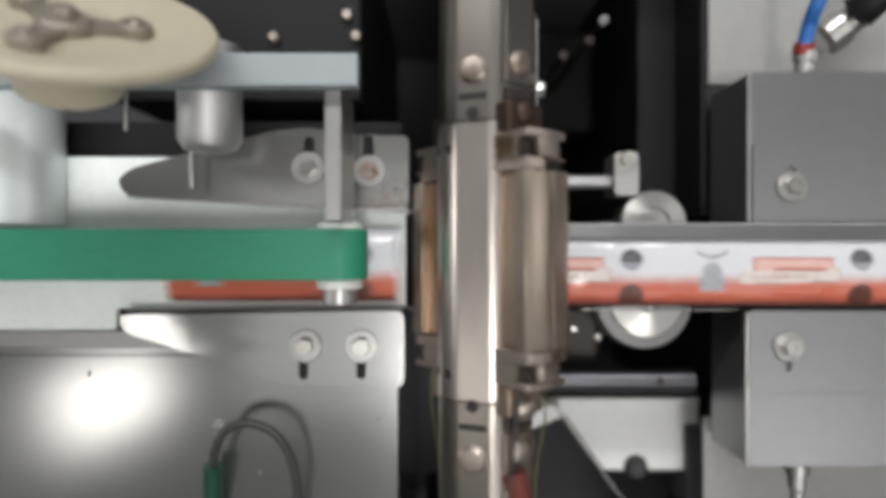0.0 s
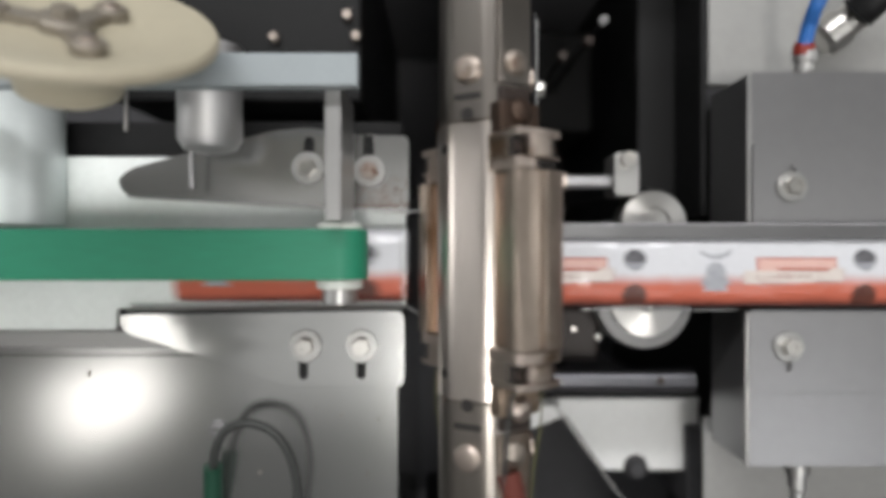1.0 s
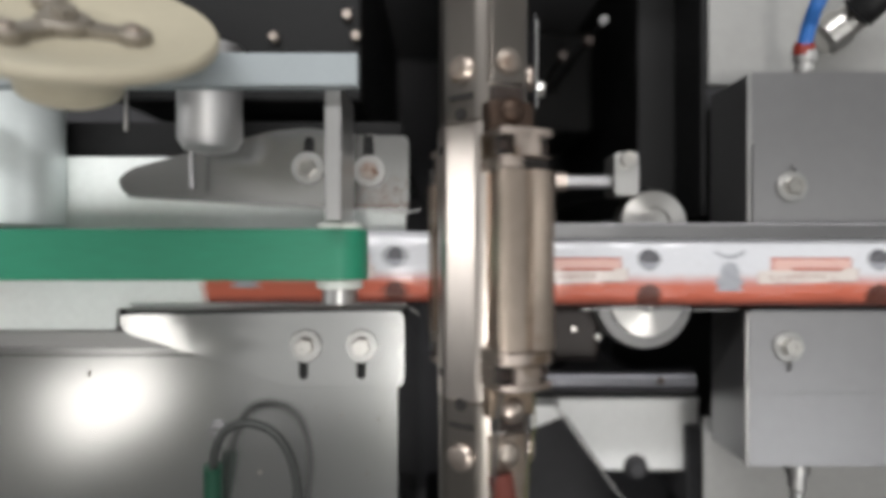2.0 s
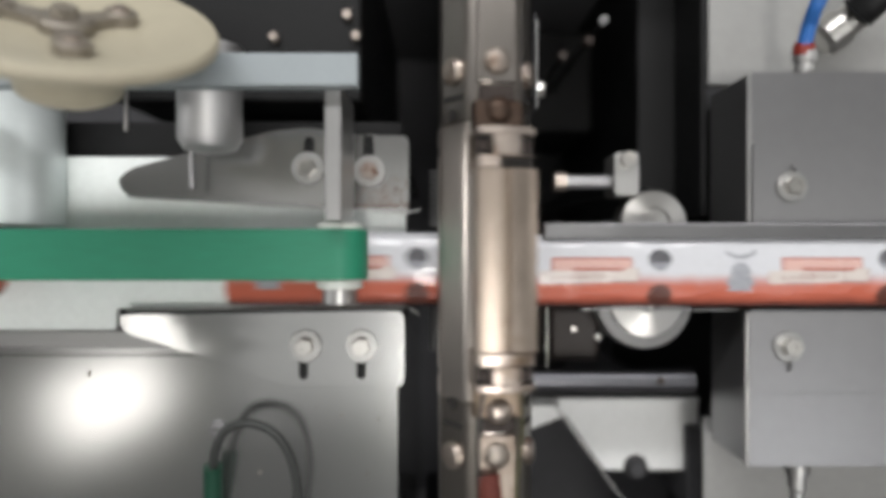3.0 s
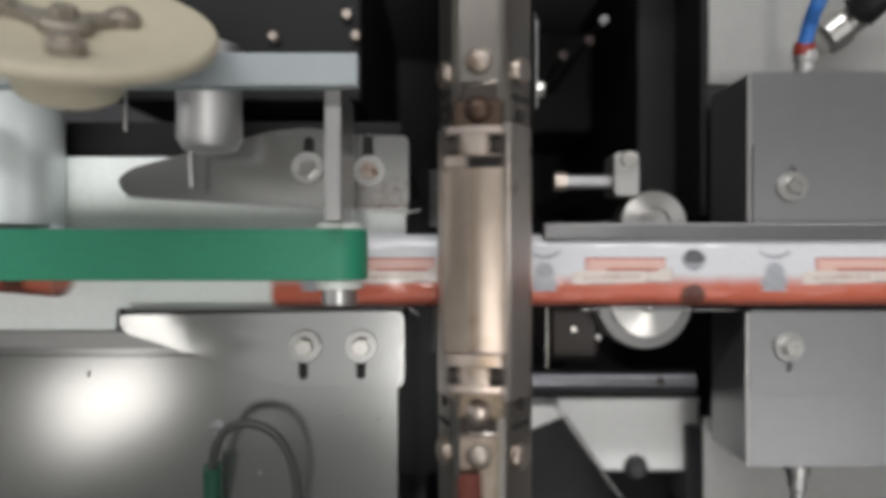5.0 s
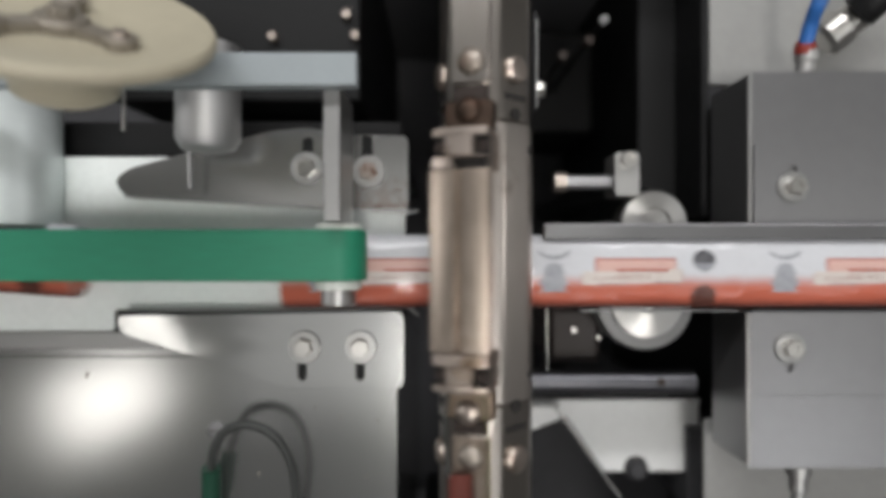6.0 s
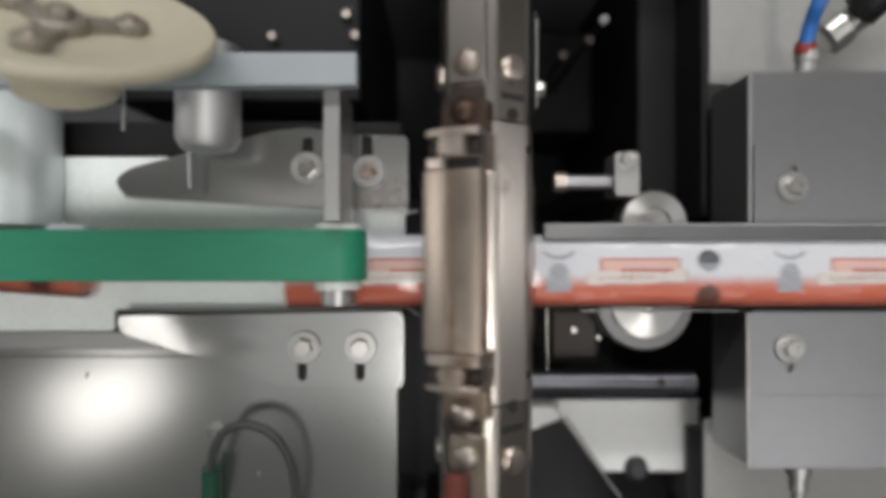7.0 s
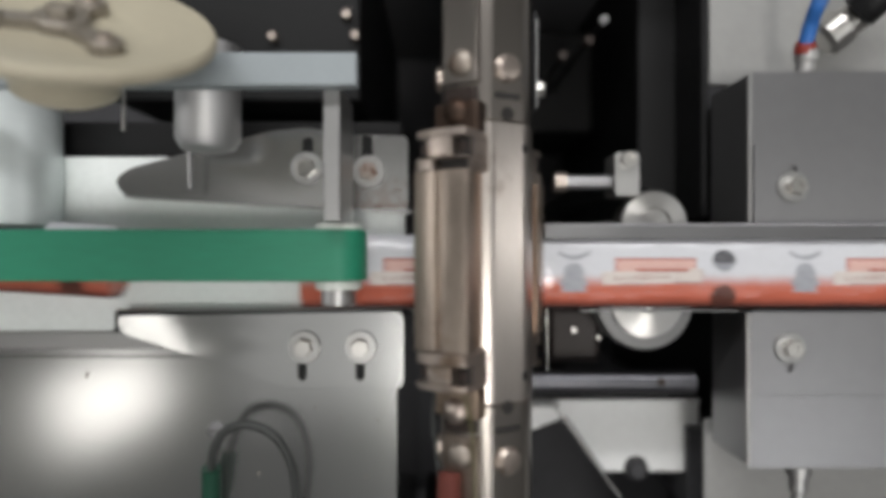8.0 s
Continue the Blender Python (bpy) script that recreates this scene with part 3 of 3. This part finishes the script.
    washer_bolt(216.1, 38.7, 1, r=9.6)
    washer_bolt(215.4, (-61.0), -1, r=9.6)
    # pale panel behind with hose and fittings
    solid("rear_sheet", box(B(), 192.5, 460, 119.2, 420, -72, -62), GREY, "grey enamelled rear panel behind the housings", "panel", (300, 200, -72), 1.0)
    t = thing("front_shelf", "grey enamelled shelf in front of the housings", "shelf", (300, -200, -430))
    part("sheet", box(B(), 192.7, 460, -420, (-124.7), -74, -70), GREY, t, bevel=1.0)
    part("bracket", box(B(), 300, 320, -400, -160, -430, -74.2), DARK, t)
    t = thing("air_hose", "blue air hose in a push-in fitting with a red collar", "hose", (231.7, 130.5, -30))
    part("fitting", lathe(B(), (237.3, 116.8, -22), (0, 1, 0.2), [(0, 0), (0, 6), (6, 6), (7, 7.5), (13, 7.5), (14, 6), (14, 0)], 24), STEEL, t)
    part("collar", lathe(B(), (235.5, 127.7, -19), (0.05, 1, 0.2), [(-1, 0), (-1, 6.2), (5, 6.5), (8, 5), (8, 0)], 24), RED, t)
    part("hose", tube(B(), [(235.0, 132.2, -17), (234.9, 144.9, -10), (234.6, 155.3, 0), (245.5, 178.7, 6)], 4.6, 16), BLUE, t)
    t = thing("elbow_fitting", "bright chromed elbow fitting with a grey hose", "fitting", (274.8, 151.4, -62))
    part("elbow", lathe(B(), (261.7, 143.9, -44), (1, 0.75, 0.3), [(0, 0), (0, 10), (3, 13), (16, 13), (18, 11), (34, 11), (34, 0)], 32), BOLT, t)
    part("hose", tube(B(), [(279.7, 159.2, -32), (286.2, 167.2, -24), (302.5, 189.4, -20)], 12, 20), DARK, t)
    # dark column between recess and housings
    t = thing("dark_upright", "dark grey painted upright with a bright edge", "upright", (169.6, 100, -430))
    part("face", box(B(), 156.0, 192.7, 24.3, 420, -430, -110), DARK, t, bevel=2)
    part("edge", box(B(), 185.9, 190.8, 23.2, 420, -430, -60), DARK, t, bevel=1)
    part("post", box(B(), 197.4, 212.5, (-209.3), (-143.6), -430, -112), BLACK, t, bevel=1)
    # lower recess
    t = thing("cross_bar", "round dark steel cross bar with oily marks", "bar", (119.1, (-93.0), -52))
    part("bar", cyl(B(), (58.8, (-93.0), -52), (176.7, (-93.0), -52), 9, 32), DIMSTEEL, t)
    part("nut", hexagon(B(), (151.0, (-91.5), -44), (0, 0, 1), 5, 3), SOOT, t)
    t = thing("white_tray", "white enamelled tray below the cross bar", "tray", (155.7, (-152.5), -430))
    part("panel", plate(B(), [(72.3, (-121.9)), (209.5, (-121.9)), (209.5, (-146.0)), (200.2, (-146.0)), (200.2, (-181.2)), (131.6, (-181.2)), (100.1, (-136.7)), (72.3, (-147.8))], -126, -120), WHITE, t, bevel=0.8)
    part("rim", box(B(), 72.0, 207.7, (-123.2), (-120.5), -119.8, -112), WHITE, t, bevel=0.8)
    part("foot", box(B(), 137.2, 192.8, (-175.6), (-129.3), -430, -126.2), BLACK, t)
    t = thing("angle_bracket", "thin slanting dark bracket with a bright edge", "bracket", (113.9, (-159.7), -430))
    part("web", plate(B(), [(89.8, (-127.3)), (91.1, (-127.3)), (144.7, (-200.6)), (142.9, (-200.6))], -430, -102), DARK, t)
    part("edge", plate(B(), [(89.4, (-125.9)), (90.5, (-125.9)), (143.7, (-199.7)), (143.0, (-199.7))], -101.8, -100), STEEL, t, "bright steel edge")
    part("top_edge", box(B(), 67.6, 91.6, (-123.7), (-121.4), -106, -100), GREY, t)
    solid("black_lump", lathe(B(), (157.8, (-178.3), -126), (0, 0, 1), [(0, 0), (0, 11), (8, 10), (14, 6), (15, 0)], 9), BLACK, "black rubber stop on the tray edge", "stop", (157.8, (-178.3), -126))
    solid("thin_rod", cyl(B(), (73.3, (-85.3), -50), (73.3, (-39.5), -50), 0.5, 12), BOLT, "thin bright steel rod", "rod", (73.3, (-63.4), -50))
    t = thing("oily_block", "oily dark iron block under the film tube", "machine block", (96.3, (-63.5), -430))
    part("block", box(B(), 81.4, 117.7, (-84.8), (-44.3), -430, -80), OILED, t, bevel=3)
    for x, y in ((98.5, -60.5), (116.4, -65.7)):
        part("screw", hexagon(B(), (x, y, -80), (0, 0, 1), 3.4, 3), BOLT, t)
    t = thing("recess_bolts", "three hex bolts on the black plate in the recess", "bolts", (113.9, 169.5, -430))
    # The mount is coloured darker than the deck for the shade down here.
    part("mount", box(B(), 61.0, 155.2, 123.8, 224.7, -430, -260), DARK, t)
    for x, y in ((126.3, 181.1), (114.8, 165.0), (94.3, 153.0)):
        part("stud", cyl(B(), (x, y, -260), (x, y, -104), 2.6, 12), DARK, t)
        # The two lower bolts get a dark colour to dim them in the recess.
        part("bolt", hexagon(B(), (x, y, -104), (0, -0.2, 1), 7, 6), BOX if y > 173.9 else SOOT, t)
    t = thing("shaft_guard_plate", "dark upright guard plate with a bright edge and one bolt", "guard plate", (57.8, 118.3, -430))
    part("web", box(B(), 57.1, 58.5, 87.7, 148.3, -430, -2), BLACK, t)
    part("edge", box(B(), 58.1, 59.0, 88.4, 143.3, -1.8, 0), STEEL, t, "bright steel edge")
    part("bolt", hexagon(B(), (58.6, 100.7, -6), (1, 0, 0), 9, 5.5), BOLT, t)
    t = thing("coil_spring", "small steel compression spring beside the jaw shaft", "spring", ((-4.8), (-3.3), -20))
    for y0, y1 in ((14.5, 52.3), ((-66.4), (-38.6))):
        n = 11
        part("coil", tube(B(), [((-4.8) + 3.6 * math.cos(i * math.pi / 2), y0 + (y1 - y0) * i / (4 * n), -20 + 3.6 * math.sin(i * math.pi / 2)) for i in range(4 * n + 1)], 0.8, 8, 3), STEEL, t)


# ---- jaw shaft ----
AXIS = (22.8, 0.0, 47.7)
TIP = 47.7


def shaft_section(bm, y0, y1, r, flats, depth):
    """A turned length along y, with flats at the given angles from +z towards +x."""
    ring = []
    for i in range(96):
        a = math.tau * i / 96
        rr = r
        for f in flats:
            d = math.cos(a - radians(f))
            if d > 0 and rr * d > depth:
                rr = depth / d
        ring.append((rr * math.sin(a), rr * math.cos(a)))
    c = 0.8
    rows = []
    for y, s in ((y0, 1 - c / r), (y0 + c, 1), (y1 - c, 1), (y1, 1 - c / r)):
        rows.append([bm.verts.new((x * s, y, z * s)) for x, z in ring])
    for r0, r1 in zip(rows, rows[1:]):
        for i in range(96):
            j = (i + 1) % 96
            bm.faces.new((r0[i], r0[j], r1[j], r1[i]))
    bm.faces.new(rows[0])
    bm.faces.new(rows[-1][::-1])
    return bm


def arc_block(bm, x0, x1, y0, y1, z0, r):
    """A block along y whose outer face is an arc of radius r round the axis."""
    n = 8
    ring = [(x1, z0), (x0, z0)] + [(x0 + (x1 - x0) * i / n, math.sqrt(r * r - (x0 + (x1 - x0) * i / n) ** 2)) for i in range(n + 1)]
    lo = [bm.verts.new((x, y0, z)) for x, z in ring]
    hi = [bm.verts.new((x, y1, z)) for x, z in ring]
    for i in range(len(ring)):
        j = (i + 1) % len(ring)
        bm.faces.new((lo[i], lo[j], hi[j], hi[i]))
    bm.faces.new(lo)
    bm.faces.new(hi[::-1])
    return bm


def clamp_block(y0, y1, pocket, recessed):
    """A curved end clamp with a screw pocket open to either side and, on one kind, a slot in its inner edge."""
    bm, r, w = B(), 47.0, 13.7
    a, b = pocket
    lo, hi = min(y0, y1), max(y0, y1)
    arc_block(bm, -w, w, b, hi, 18, r)
    arc_block(bm, -6.6, 6.6, a, b, 18, r)
    for x0, x1 in ((-w, -6.6), (6.6, w)):
        box(bm, x0, x1, a, b, 18, 38)
    if recessed:
        slot_top = lo + 5.2
        arc_block(bm, -w, w, slot_top, a, 18, r)
        arc_block(bm, -w, -3.6, lo, slot_top, 18, r)
        box(bm, -3.6, w, lo, slot_top, 18, 40.5)
    else:
        arc_block(bm, -w, w, lo, a, 18, r)
    return bm


def round_axis(angle, r, y):
    a = radians(angle)
    return (r * math.sin(a), y, r * math.cos(a)), (math.sin(a), 0, math.cos(a))


def dome(base, r, h):
    """A round-headed bolt with a shallow rim, standing along z."""
    return lathe(B(), base, (0, 0, 1), [(0, 0), (0, r), (h * 0.2, r * 0.98), (h * 0.5, r * 0.86), (h * 0.78, r * 0.62), (h * 0.94, r * 0.32), (h, 0)], 28)


def build_jaw_shaft():
    """Built round its own axis, jaw along +z; keyed in motions()."""
    t = thing("jaw_shaft", "rotating steel sealing jaw shaft with two heated jaws", "jaw shaft", (0, 0, 0))
    part("barrel", shaft_section(B(), -78, 65, 25.6, (58.5, -58.5), 23.8), BARREL, t)
    part("journal", shaft_section(B(), 65.3, 330, 24.8, (58.5, -58.5), 23.0), JOURNAL, t)
    part("journal", shaft_section(B(), -330, -78.3, 25.1, (58.5, -58.5), 23.3), JOURNAL, t)
    for f in (58.5, -58.5):
        for y in (69, -80):
            p, w = round_axis(f, 23.4, y)
            part("bore", cyl(B(), p, Vector(p) + Vector(w) * 0.6, 3.4, 20, 0.1), BORE, t)
        for y in (92, -107):
            p, w = round_axis(f, 22.8, y)
            part("bolt", lathe(B(), p, w, [(0, 0), (0, 7.2), (2.2, 7.2), (3.6, 5.6), (4.2, 0)], 28), CLAMP, t)
        for y in (78, -91):
            bm = B()
            box(bm, -7.5, 7.5, y - 1.6, y + 1.6, 22.6, 23.55)
            bmesh.ops.transform(bm, matrix=Matrix.Rotation(radians(f), 4, "Y"), verts=bm.verts)
            part("groove", bm, BORE, t)
    for f in (84.5, 111.5, -91.5, -118.5):
        for y in (52, -65):
            p, w = round_axis(f, 25.1, y)
            part("bore", cyl(B(), p, Vector(p) + Vector(w) * 0.6, 2.7, 20, 0.1), BORE, t)
    for f in (0, 180):
        turn = Matrix.Rotation(radians(f), 4, "Y")

        def put(name, bm, mat, parent, label="", bevel=0.0):
            bmesh.ops.transform(bm, matrix=turn, verts=bm.verts)
            return part(name, bm, mat, parent, label, bevel)
        jaw = put("jaw", box(B(), -10.8, 10.8, -48.8, 38.2, 18, 40.0), BRONZE, t, "heat-tinted bronze heater block", 0.8)
        # Brown strip along the groove, painted in for the shading between the faces.
        put("heel_groove", box(B(), -1.2, 1.2, -48.6, 38.0, 39.8, 45.2), STEPSTEEL, jaw, "brown strip standing in for shading between the sealing faces")
        for x0, x1 in ((-15.0, -1.1), (1.1, 15.0)):
            put("face_strip", arc_block(B(), x0, x1, -49.2, 38.3, 37.0, TIP), JAWFACE, jaw, "sooty ribbed sealing face", 0.6)
        for y0, y1, y2, s in ((38.6, 58, 74, 1), (-49.6, -68, -84, -1)):
            pocket = (44.6, 54.2) if s > 0 else (-64.4, -55.8)
            put("end_clamp", clamp_block(y0, y1, pocket, s > 0), CLAMP, jaw, "pale steel end clamp", 0.7)
            if s > 0:
                # Blackened floor, so that the shallow slot reads as a shaded recess.
                put("slot_floor", box(B(), -3.5, 13.6, y0 + 0.1, y0 + 5.1, 40.4, 41.2), BORE, jaw, "slot floor coloured dark for its shade")
            for x in (-10.2, 10.2):
                put("side_pocket", box(B(), x - 3.4, x + 3.4, pocket[0] + 0.1, pocket[1] - 0.1, 36, 40.5), BORE, jaw, "dark screw pocket")
                m = (pocket[0] + pocket[1]) / 2
                put("pocket_screw", lathe(B(), (x + math.copysign(0.4, x), m, 40.4), (0, 0, 1), [(0, 0), (0, 2.7), (1.6, 2.7), (1.9, 2.4), (1.9, 1.3), (1.0, 1.3), (1.0, 0)], 20), SOOT, jaw)
            lo, hi = min(y1, y2), max(y1, y2)
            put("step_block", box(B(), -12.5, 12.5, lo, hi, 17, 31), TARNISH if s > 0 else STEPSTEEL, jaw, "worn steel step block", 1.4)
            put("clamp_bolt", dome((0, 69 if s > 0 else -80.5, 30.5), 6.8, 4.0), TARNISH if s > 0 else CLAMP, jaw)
            put("soot_block", box(B(), -9, 9, min(y2, y2 + s * 8), max(y2, y2 + s * 8), 17, 27), SOOT, jaw, "", 1.0)
        put("end_bolt", dome((0, 94.5, 26.3), 7.2, 3.8), BOLTHEAD, t)
        put("end_bolt", dome((0, -104, 26.3), 6.8, 3.8), BOLTHEAD, t)
        put("wire", tube(B(), [(9, -70, 36), (11, -90, 33), (10, -112, 29), (9, -140, 27), (8, -170, 25)], 0.5, 8), YELLOW, t)
        put("wire", tube(B(), [(-9, -70, 36), (-11, -88, 34), (-10, -115, 30), (-9, -140, 27), (-8, -170, 25)], 1.0, 8), CABLE, t)
        put("red_sleeve", tube(B(), [(-5, -113, 27), (-4, -124, 30), (-2, -142, 29.5), (-3, -175, 27)], 6.2, 16), DULLRED, t, "red insulating sleeve")
    for f, y0, y1 in ((0, 84, 320), (180, 84, 320), (0, -320, -94), (180, -320, -94)):
        bm = B()
        box(bm, -10, 10, y0, y1, 22, 26.5)
        bmesh.ops.transform(bm, matrix=Matrix.Rotation(radians(f), 4, "Y"), verts=bm.verts)
        part("side_strip", bm, JOURNAL if y0 > 0 else JAWFACE, t, "", 0.6)
    for y, tag in ((310, 1), (-310, -1)):
        b = thing("shaft_bearing", "dark cast bearing block of the jaw shaft", "bearing", (AXIS[0], y, -430))
        part("block", box(B(), AXIS[0] - 45, AXIS[0] + 45, y - 14, y + 14, -430, AXIS[2] - 26), DARK, b, bevel=3)
        part("ring", lathe(B(), (AXIS[0], y - 14, AXIS[2]), (0, 1, 0), [(0, 25.4), (0, 40), (28, 40), (28, 25.4)], 48), DARK, b)
    return t


# ---- wrapped bars ----
PITCH = 139.5
TUBE_Y, TUBE_W, TUBE_TOP, TUBE_BOTTOM = -13.2, 22.4, 10.5, -15.0


def print_of(x, y):
    """Which ink lies at x (0 at the trailing end, -PITCH at the leading end) and y across the film."""
    if math.hypot(x + 23, (y + 6.5) * 1.05) < 6.8:
        return 2 if y > -8.6 else 9
    if math.hypot(x + 23, y + 29) < 7.6:
        return 5
    ex, ey = x + 113.8, y + 17
    # horned emblem: a curved pair of horns over a round body with a broad foot
    if abs(ex) < 9.6 and abs(y + 5.0 - 0.04 * ex * ex) < 1.2:
        return 7
    if math.hypot(ex, (ey - 2.6) * 0.95) < 6.2 or (-8.6 < ey < 0 and abs(ex) < 8.6 + 0.2 * ey + 1.0 * math.sin(ey * 1.3)):
        return 3
    v = y - 0.03 * (x + 64)
    if -89 < x < -40 and y < -5.6 and v > -13.0:
        edge = min(x + 89, -40 - x, -5.6 - y, v + 13.0)
        return 1 if edge < 0.95 else 4
    if -97 < x < -36 and -20.6 < v <= -13.0:
        edge = min(x + 97, -36 - x, v + 20.6)
        if edge < 0.5 or abs(x + 51) < 0.4:
            return 8
        if -18.4 < v < -15.0 and -90 < x < -55 and math.sin(x * 2.4) + 0.6 * math.sin(x * 0.9 + 1) > 0.1:
            return 8
        return 6
    return 0


def bar_meshes():
    """A filled length of film tube, slightly pinched at its two seals."""
    bm = B()
    nx, na = 240, 144
    rows = []
    for i in range(nx + 1):
        x = -PITCH * i / nx
        e = min(-x, PITCH + x)
        s = 1 - 0.015 * max(0, 1 - e / 2.0)
        row = []
        for j in range(na):
            a = math.tau * j / na
            c, d = math.cos(a), math.sin(a)
            y = TUBE_Y + TUBE_W * math.copysign(abs(c) ** 0.85, c) * (1 - 0.02 * (1 - s))
            h = TUBE_TOP if d > 0 else -TUBE_BOTTOM
            z = h * math.copysign(abs(d) ** 0.66, d) * s
            z += 0.5 * noise.noise((x * 0.06, y * 0.1, 5)) * (1 if d > 0 else 0)
            row.append(bm.verts.new((x, y, z)))
        rows.append(row)
    for i in range(nx):
        for j in range(na):
            f = bm.faces.new((rows[i][j], rows[i][(j + 1) % na], rows[i + 1][(j + 1) % na], rows[i + 1][j]))
            m = f.calc_center_median()
            f.material_index = print_of(m.x, m.y) if m.z > -6 else 0
    bm.faces.new(rows[0][::-1])
    bm.faces.new(rows[-1])
    inks = (("film", FILM), ("label_line", FILMRED), ("round_mark", FILMDARK), ("emblem", FILMGREY), ("label_panel", FILMPINK), ("half_mark", FILMBROWN), ("text_panel", FILMPALE), ("horns", FILMGREY), ("lettering", FILMLETTER), ("round_mark_shade", FILMGREY))
    made = []
    for n, (name, ink) in enumerate(inks):
        one = bm.copy()
        bmesh.ops.delete(one, geom=[f for f in one.faces if f.material_index != n], context="FACES")
        for f in one.faces:
            f.material_index = 0
        made.append((name, mesh_of(name, one, [ink], True, False)))
    bm.free()
    return made


def build_bars():
    meshes = bar_meshes()
    first = thing("wrapped_bar", "chocolate bar in white and red printed film wrapper", "wrapped bar", (0, 0, 0), "bars in the film tube")
    for name, me in meshes:
        ob = new(name, me)
        ob.parent = first
    return [(k, first if k == -3 else copy_thing(first, pose(0, 0, DATUM))) for k in range(-3, 20)]


# ---- motion ----
# Lengths of film that have gone by, in bars, at each time.
FED = [(0.0, 0.0), (0.5, 0.975), (1.0, 1.985), (1.5, 2.972), (2.8, 5.445), (3.0, 5.876), (3.5, 6.855), (4.0, 7.816), (4.5, 8.754), (4.7, 9.147), (5.8, 11.285), (6.0, 11.688), (6.5, 12.662), (7.0, 13.668), (7.5, 14.635), (8.0, 15.602)]
CUT = 0.822
START_ANGLE = 37.0
# The jaws swing ahead and behind twice a turn, to match the film where they bite; TRIM is the slow drift that is left.
TRIM = [(0.0, -2.2), (0.1, 1.5), (0.2, -0.7), (0.3, 2.7), (0.4, 3.2), (0.5, -0.4), (0.6, -0.2), (0.7, -3.4), (0.8, -1.5), (0.9, -5.5), (1.0, -6.4), (1.2, -4.3), (1.5, -7.2), (2.8, 0.1), (2.9, 0.4), (3.0, -8.3), (3.2, -3.6), (3.4, -1.0), (3.5, -4.3), (4.0, -3.3), (4.3, -3.2), (4.5, 4.0), (5.8, 3.4), (6.0, 3.5), (6.1, 0.8), (6.3, 4.5), (6.5, 6.5), (6.8, 0.5), (7.0, 2.6), (7.2, 0.2), (7.5, -0.5), (8.0, 6.7)]


def fed(t):
    return float(np.interp(t, [a for a, b in FED], [b for a, b in FED]))


def bar_x(k, p):
    """Where the trailing end of bar k stands: with the film, then faster on the belt, then slower again."""
    q = p - k - CUT
    if q < 0:
        return AXIS[0] - PITCH * q
    x = AXIS[0] - 2.05 * PITCH * q
    if x < -500:
        x = -500 + (x + 500) / 2.05
    return x


def ease(v, lo, hi):
    v = min(1.0, max(0.0, (v - lo) / (hi - lo)))
    return v * v * (3 - 2 * v)


def bar_pose(k, p):
    """The belt nudges each cut bar a little to the rear and turns it askew."""
    q = p - k - CUT
    y = 3.0 * min(1.0, max(0.0, q / 0.15)) + 3.0 * ease(q, 0.3, 1.0)
    return pose(bar_x(k, p) / 1000, y / 1000, DATUM, 0, 0, -4.5 * ease(q, 0.3, 1.0))


def jaw_angle(t):
    a = START_ANGLE + 180 * fed(t)
    swing = 3.2 * math.sin(2 * radians(a)) + 1.8 * math.sin(4 * radians(a))
    return a + swing + float(np.interp(t, [u for u, v in TRIM], [v for u, v in TRIM]))


def motions():
    times = [i / 10 for i in range(81)]
    walk(jaw_shaft, [(t, pose(AXIS[0] / 1000, AXIS[1] / 1000, DATUM + AXIS[2] / 1000, 0, jaw_angle(t), 0)) for t in times])
    for k, ob in bars:
        walk(ob, [(t, bar_pose(k, fed(t))) for t in times])
    walk(wheel, [(t, pose(WHEEL_AT[0] / 1000, WHEEL_AT[1] / 1000, DATUM + WHEEL_AT[2] / 1000, *WHEEL_TILT) @ pose(0, 0, 0, 0, 0, 38 - 219 * fed(t))) for t in times])


build_room()
build_cabinet()
build_discharge()
build_litter()
build_press_belt()
build_left_back()
wheel = build_wheel()
build_right()
jaw_shaft = build_jaw_shaft()
bars = build_bars()
motions()
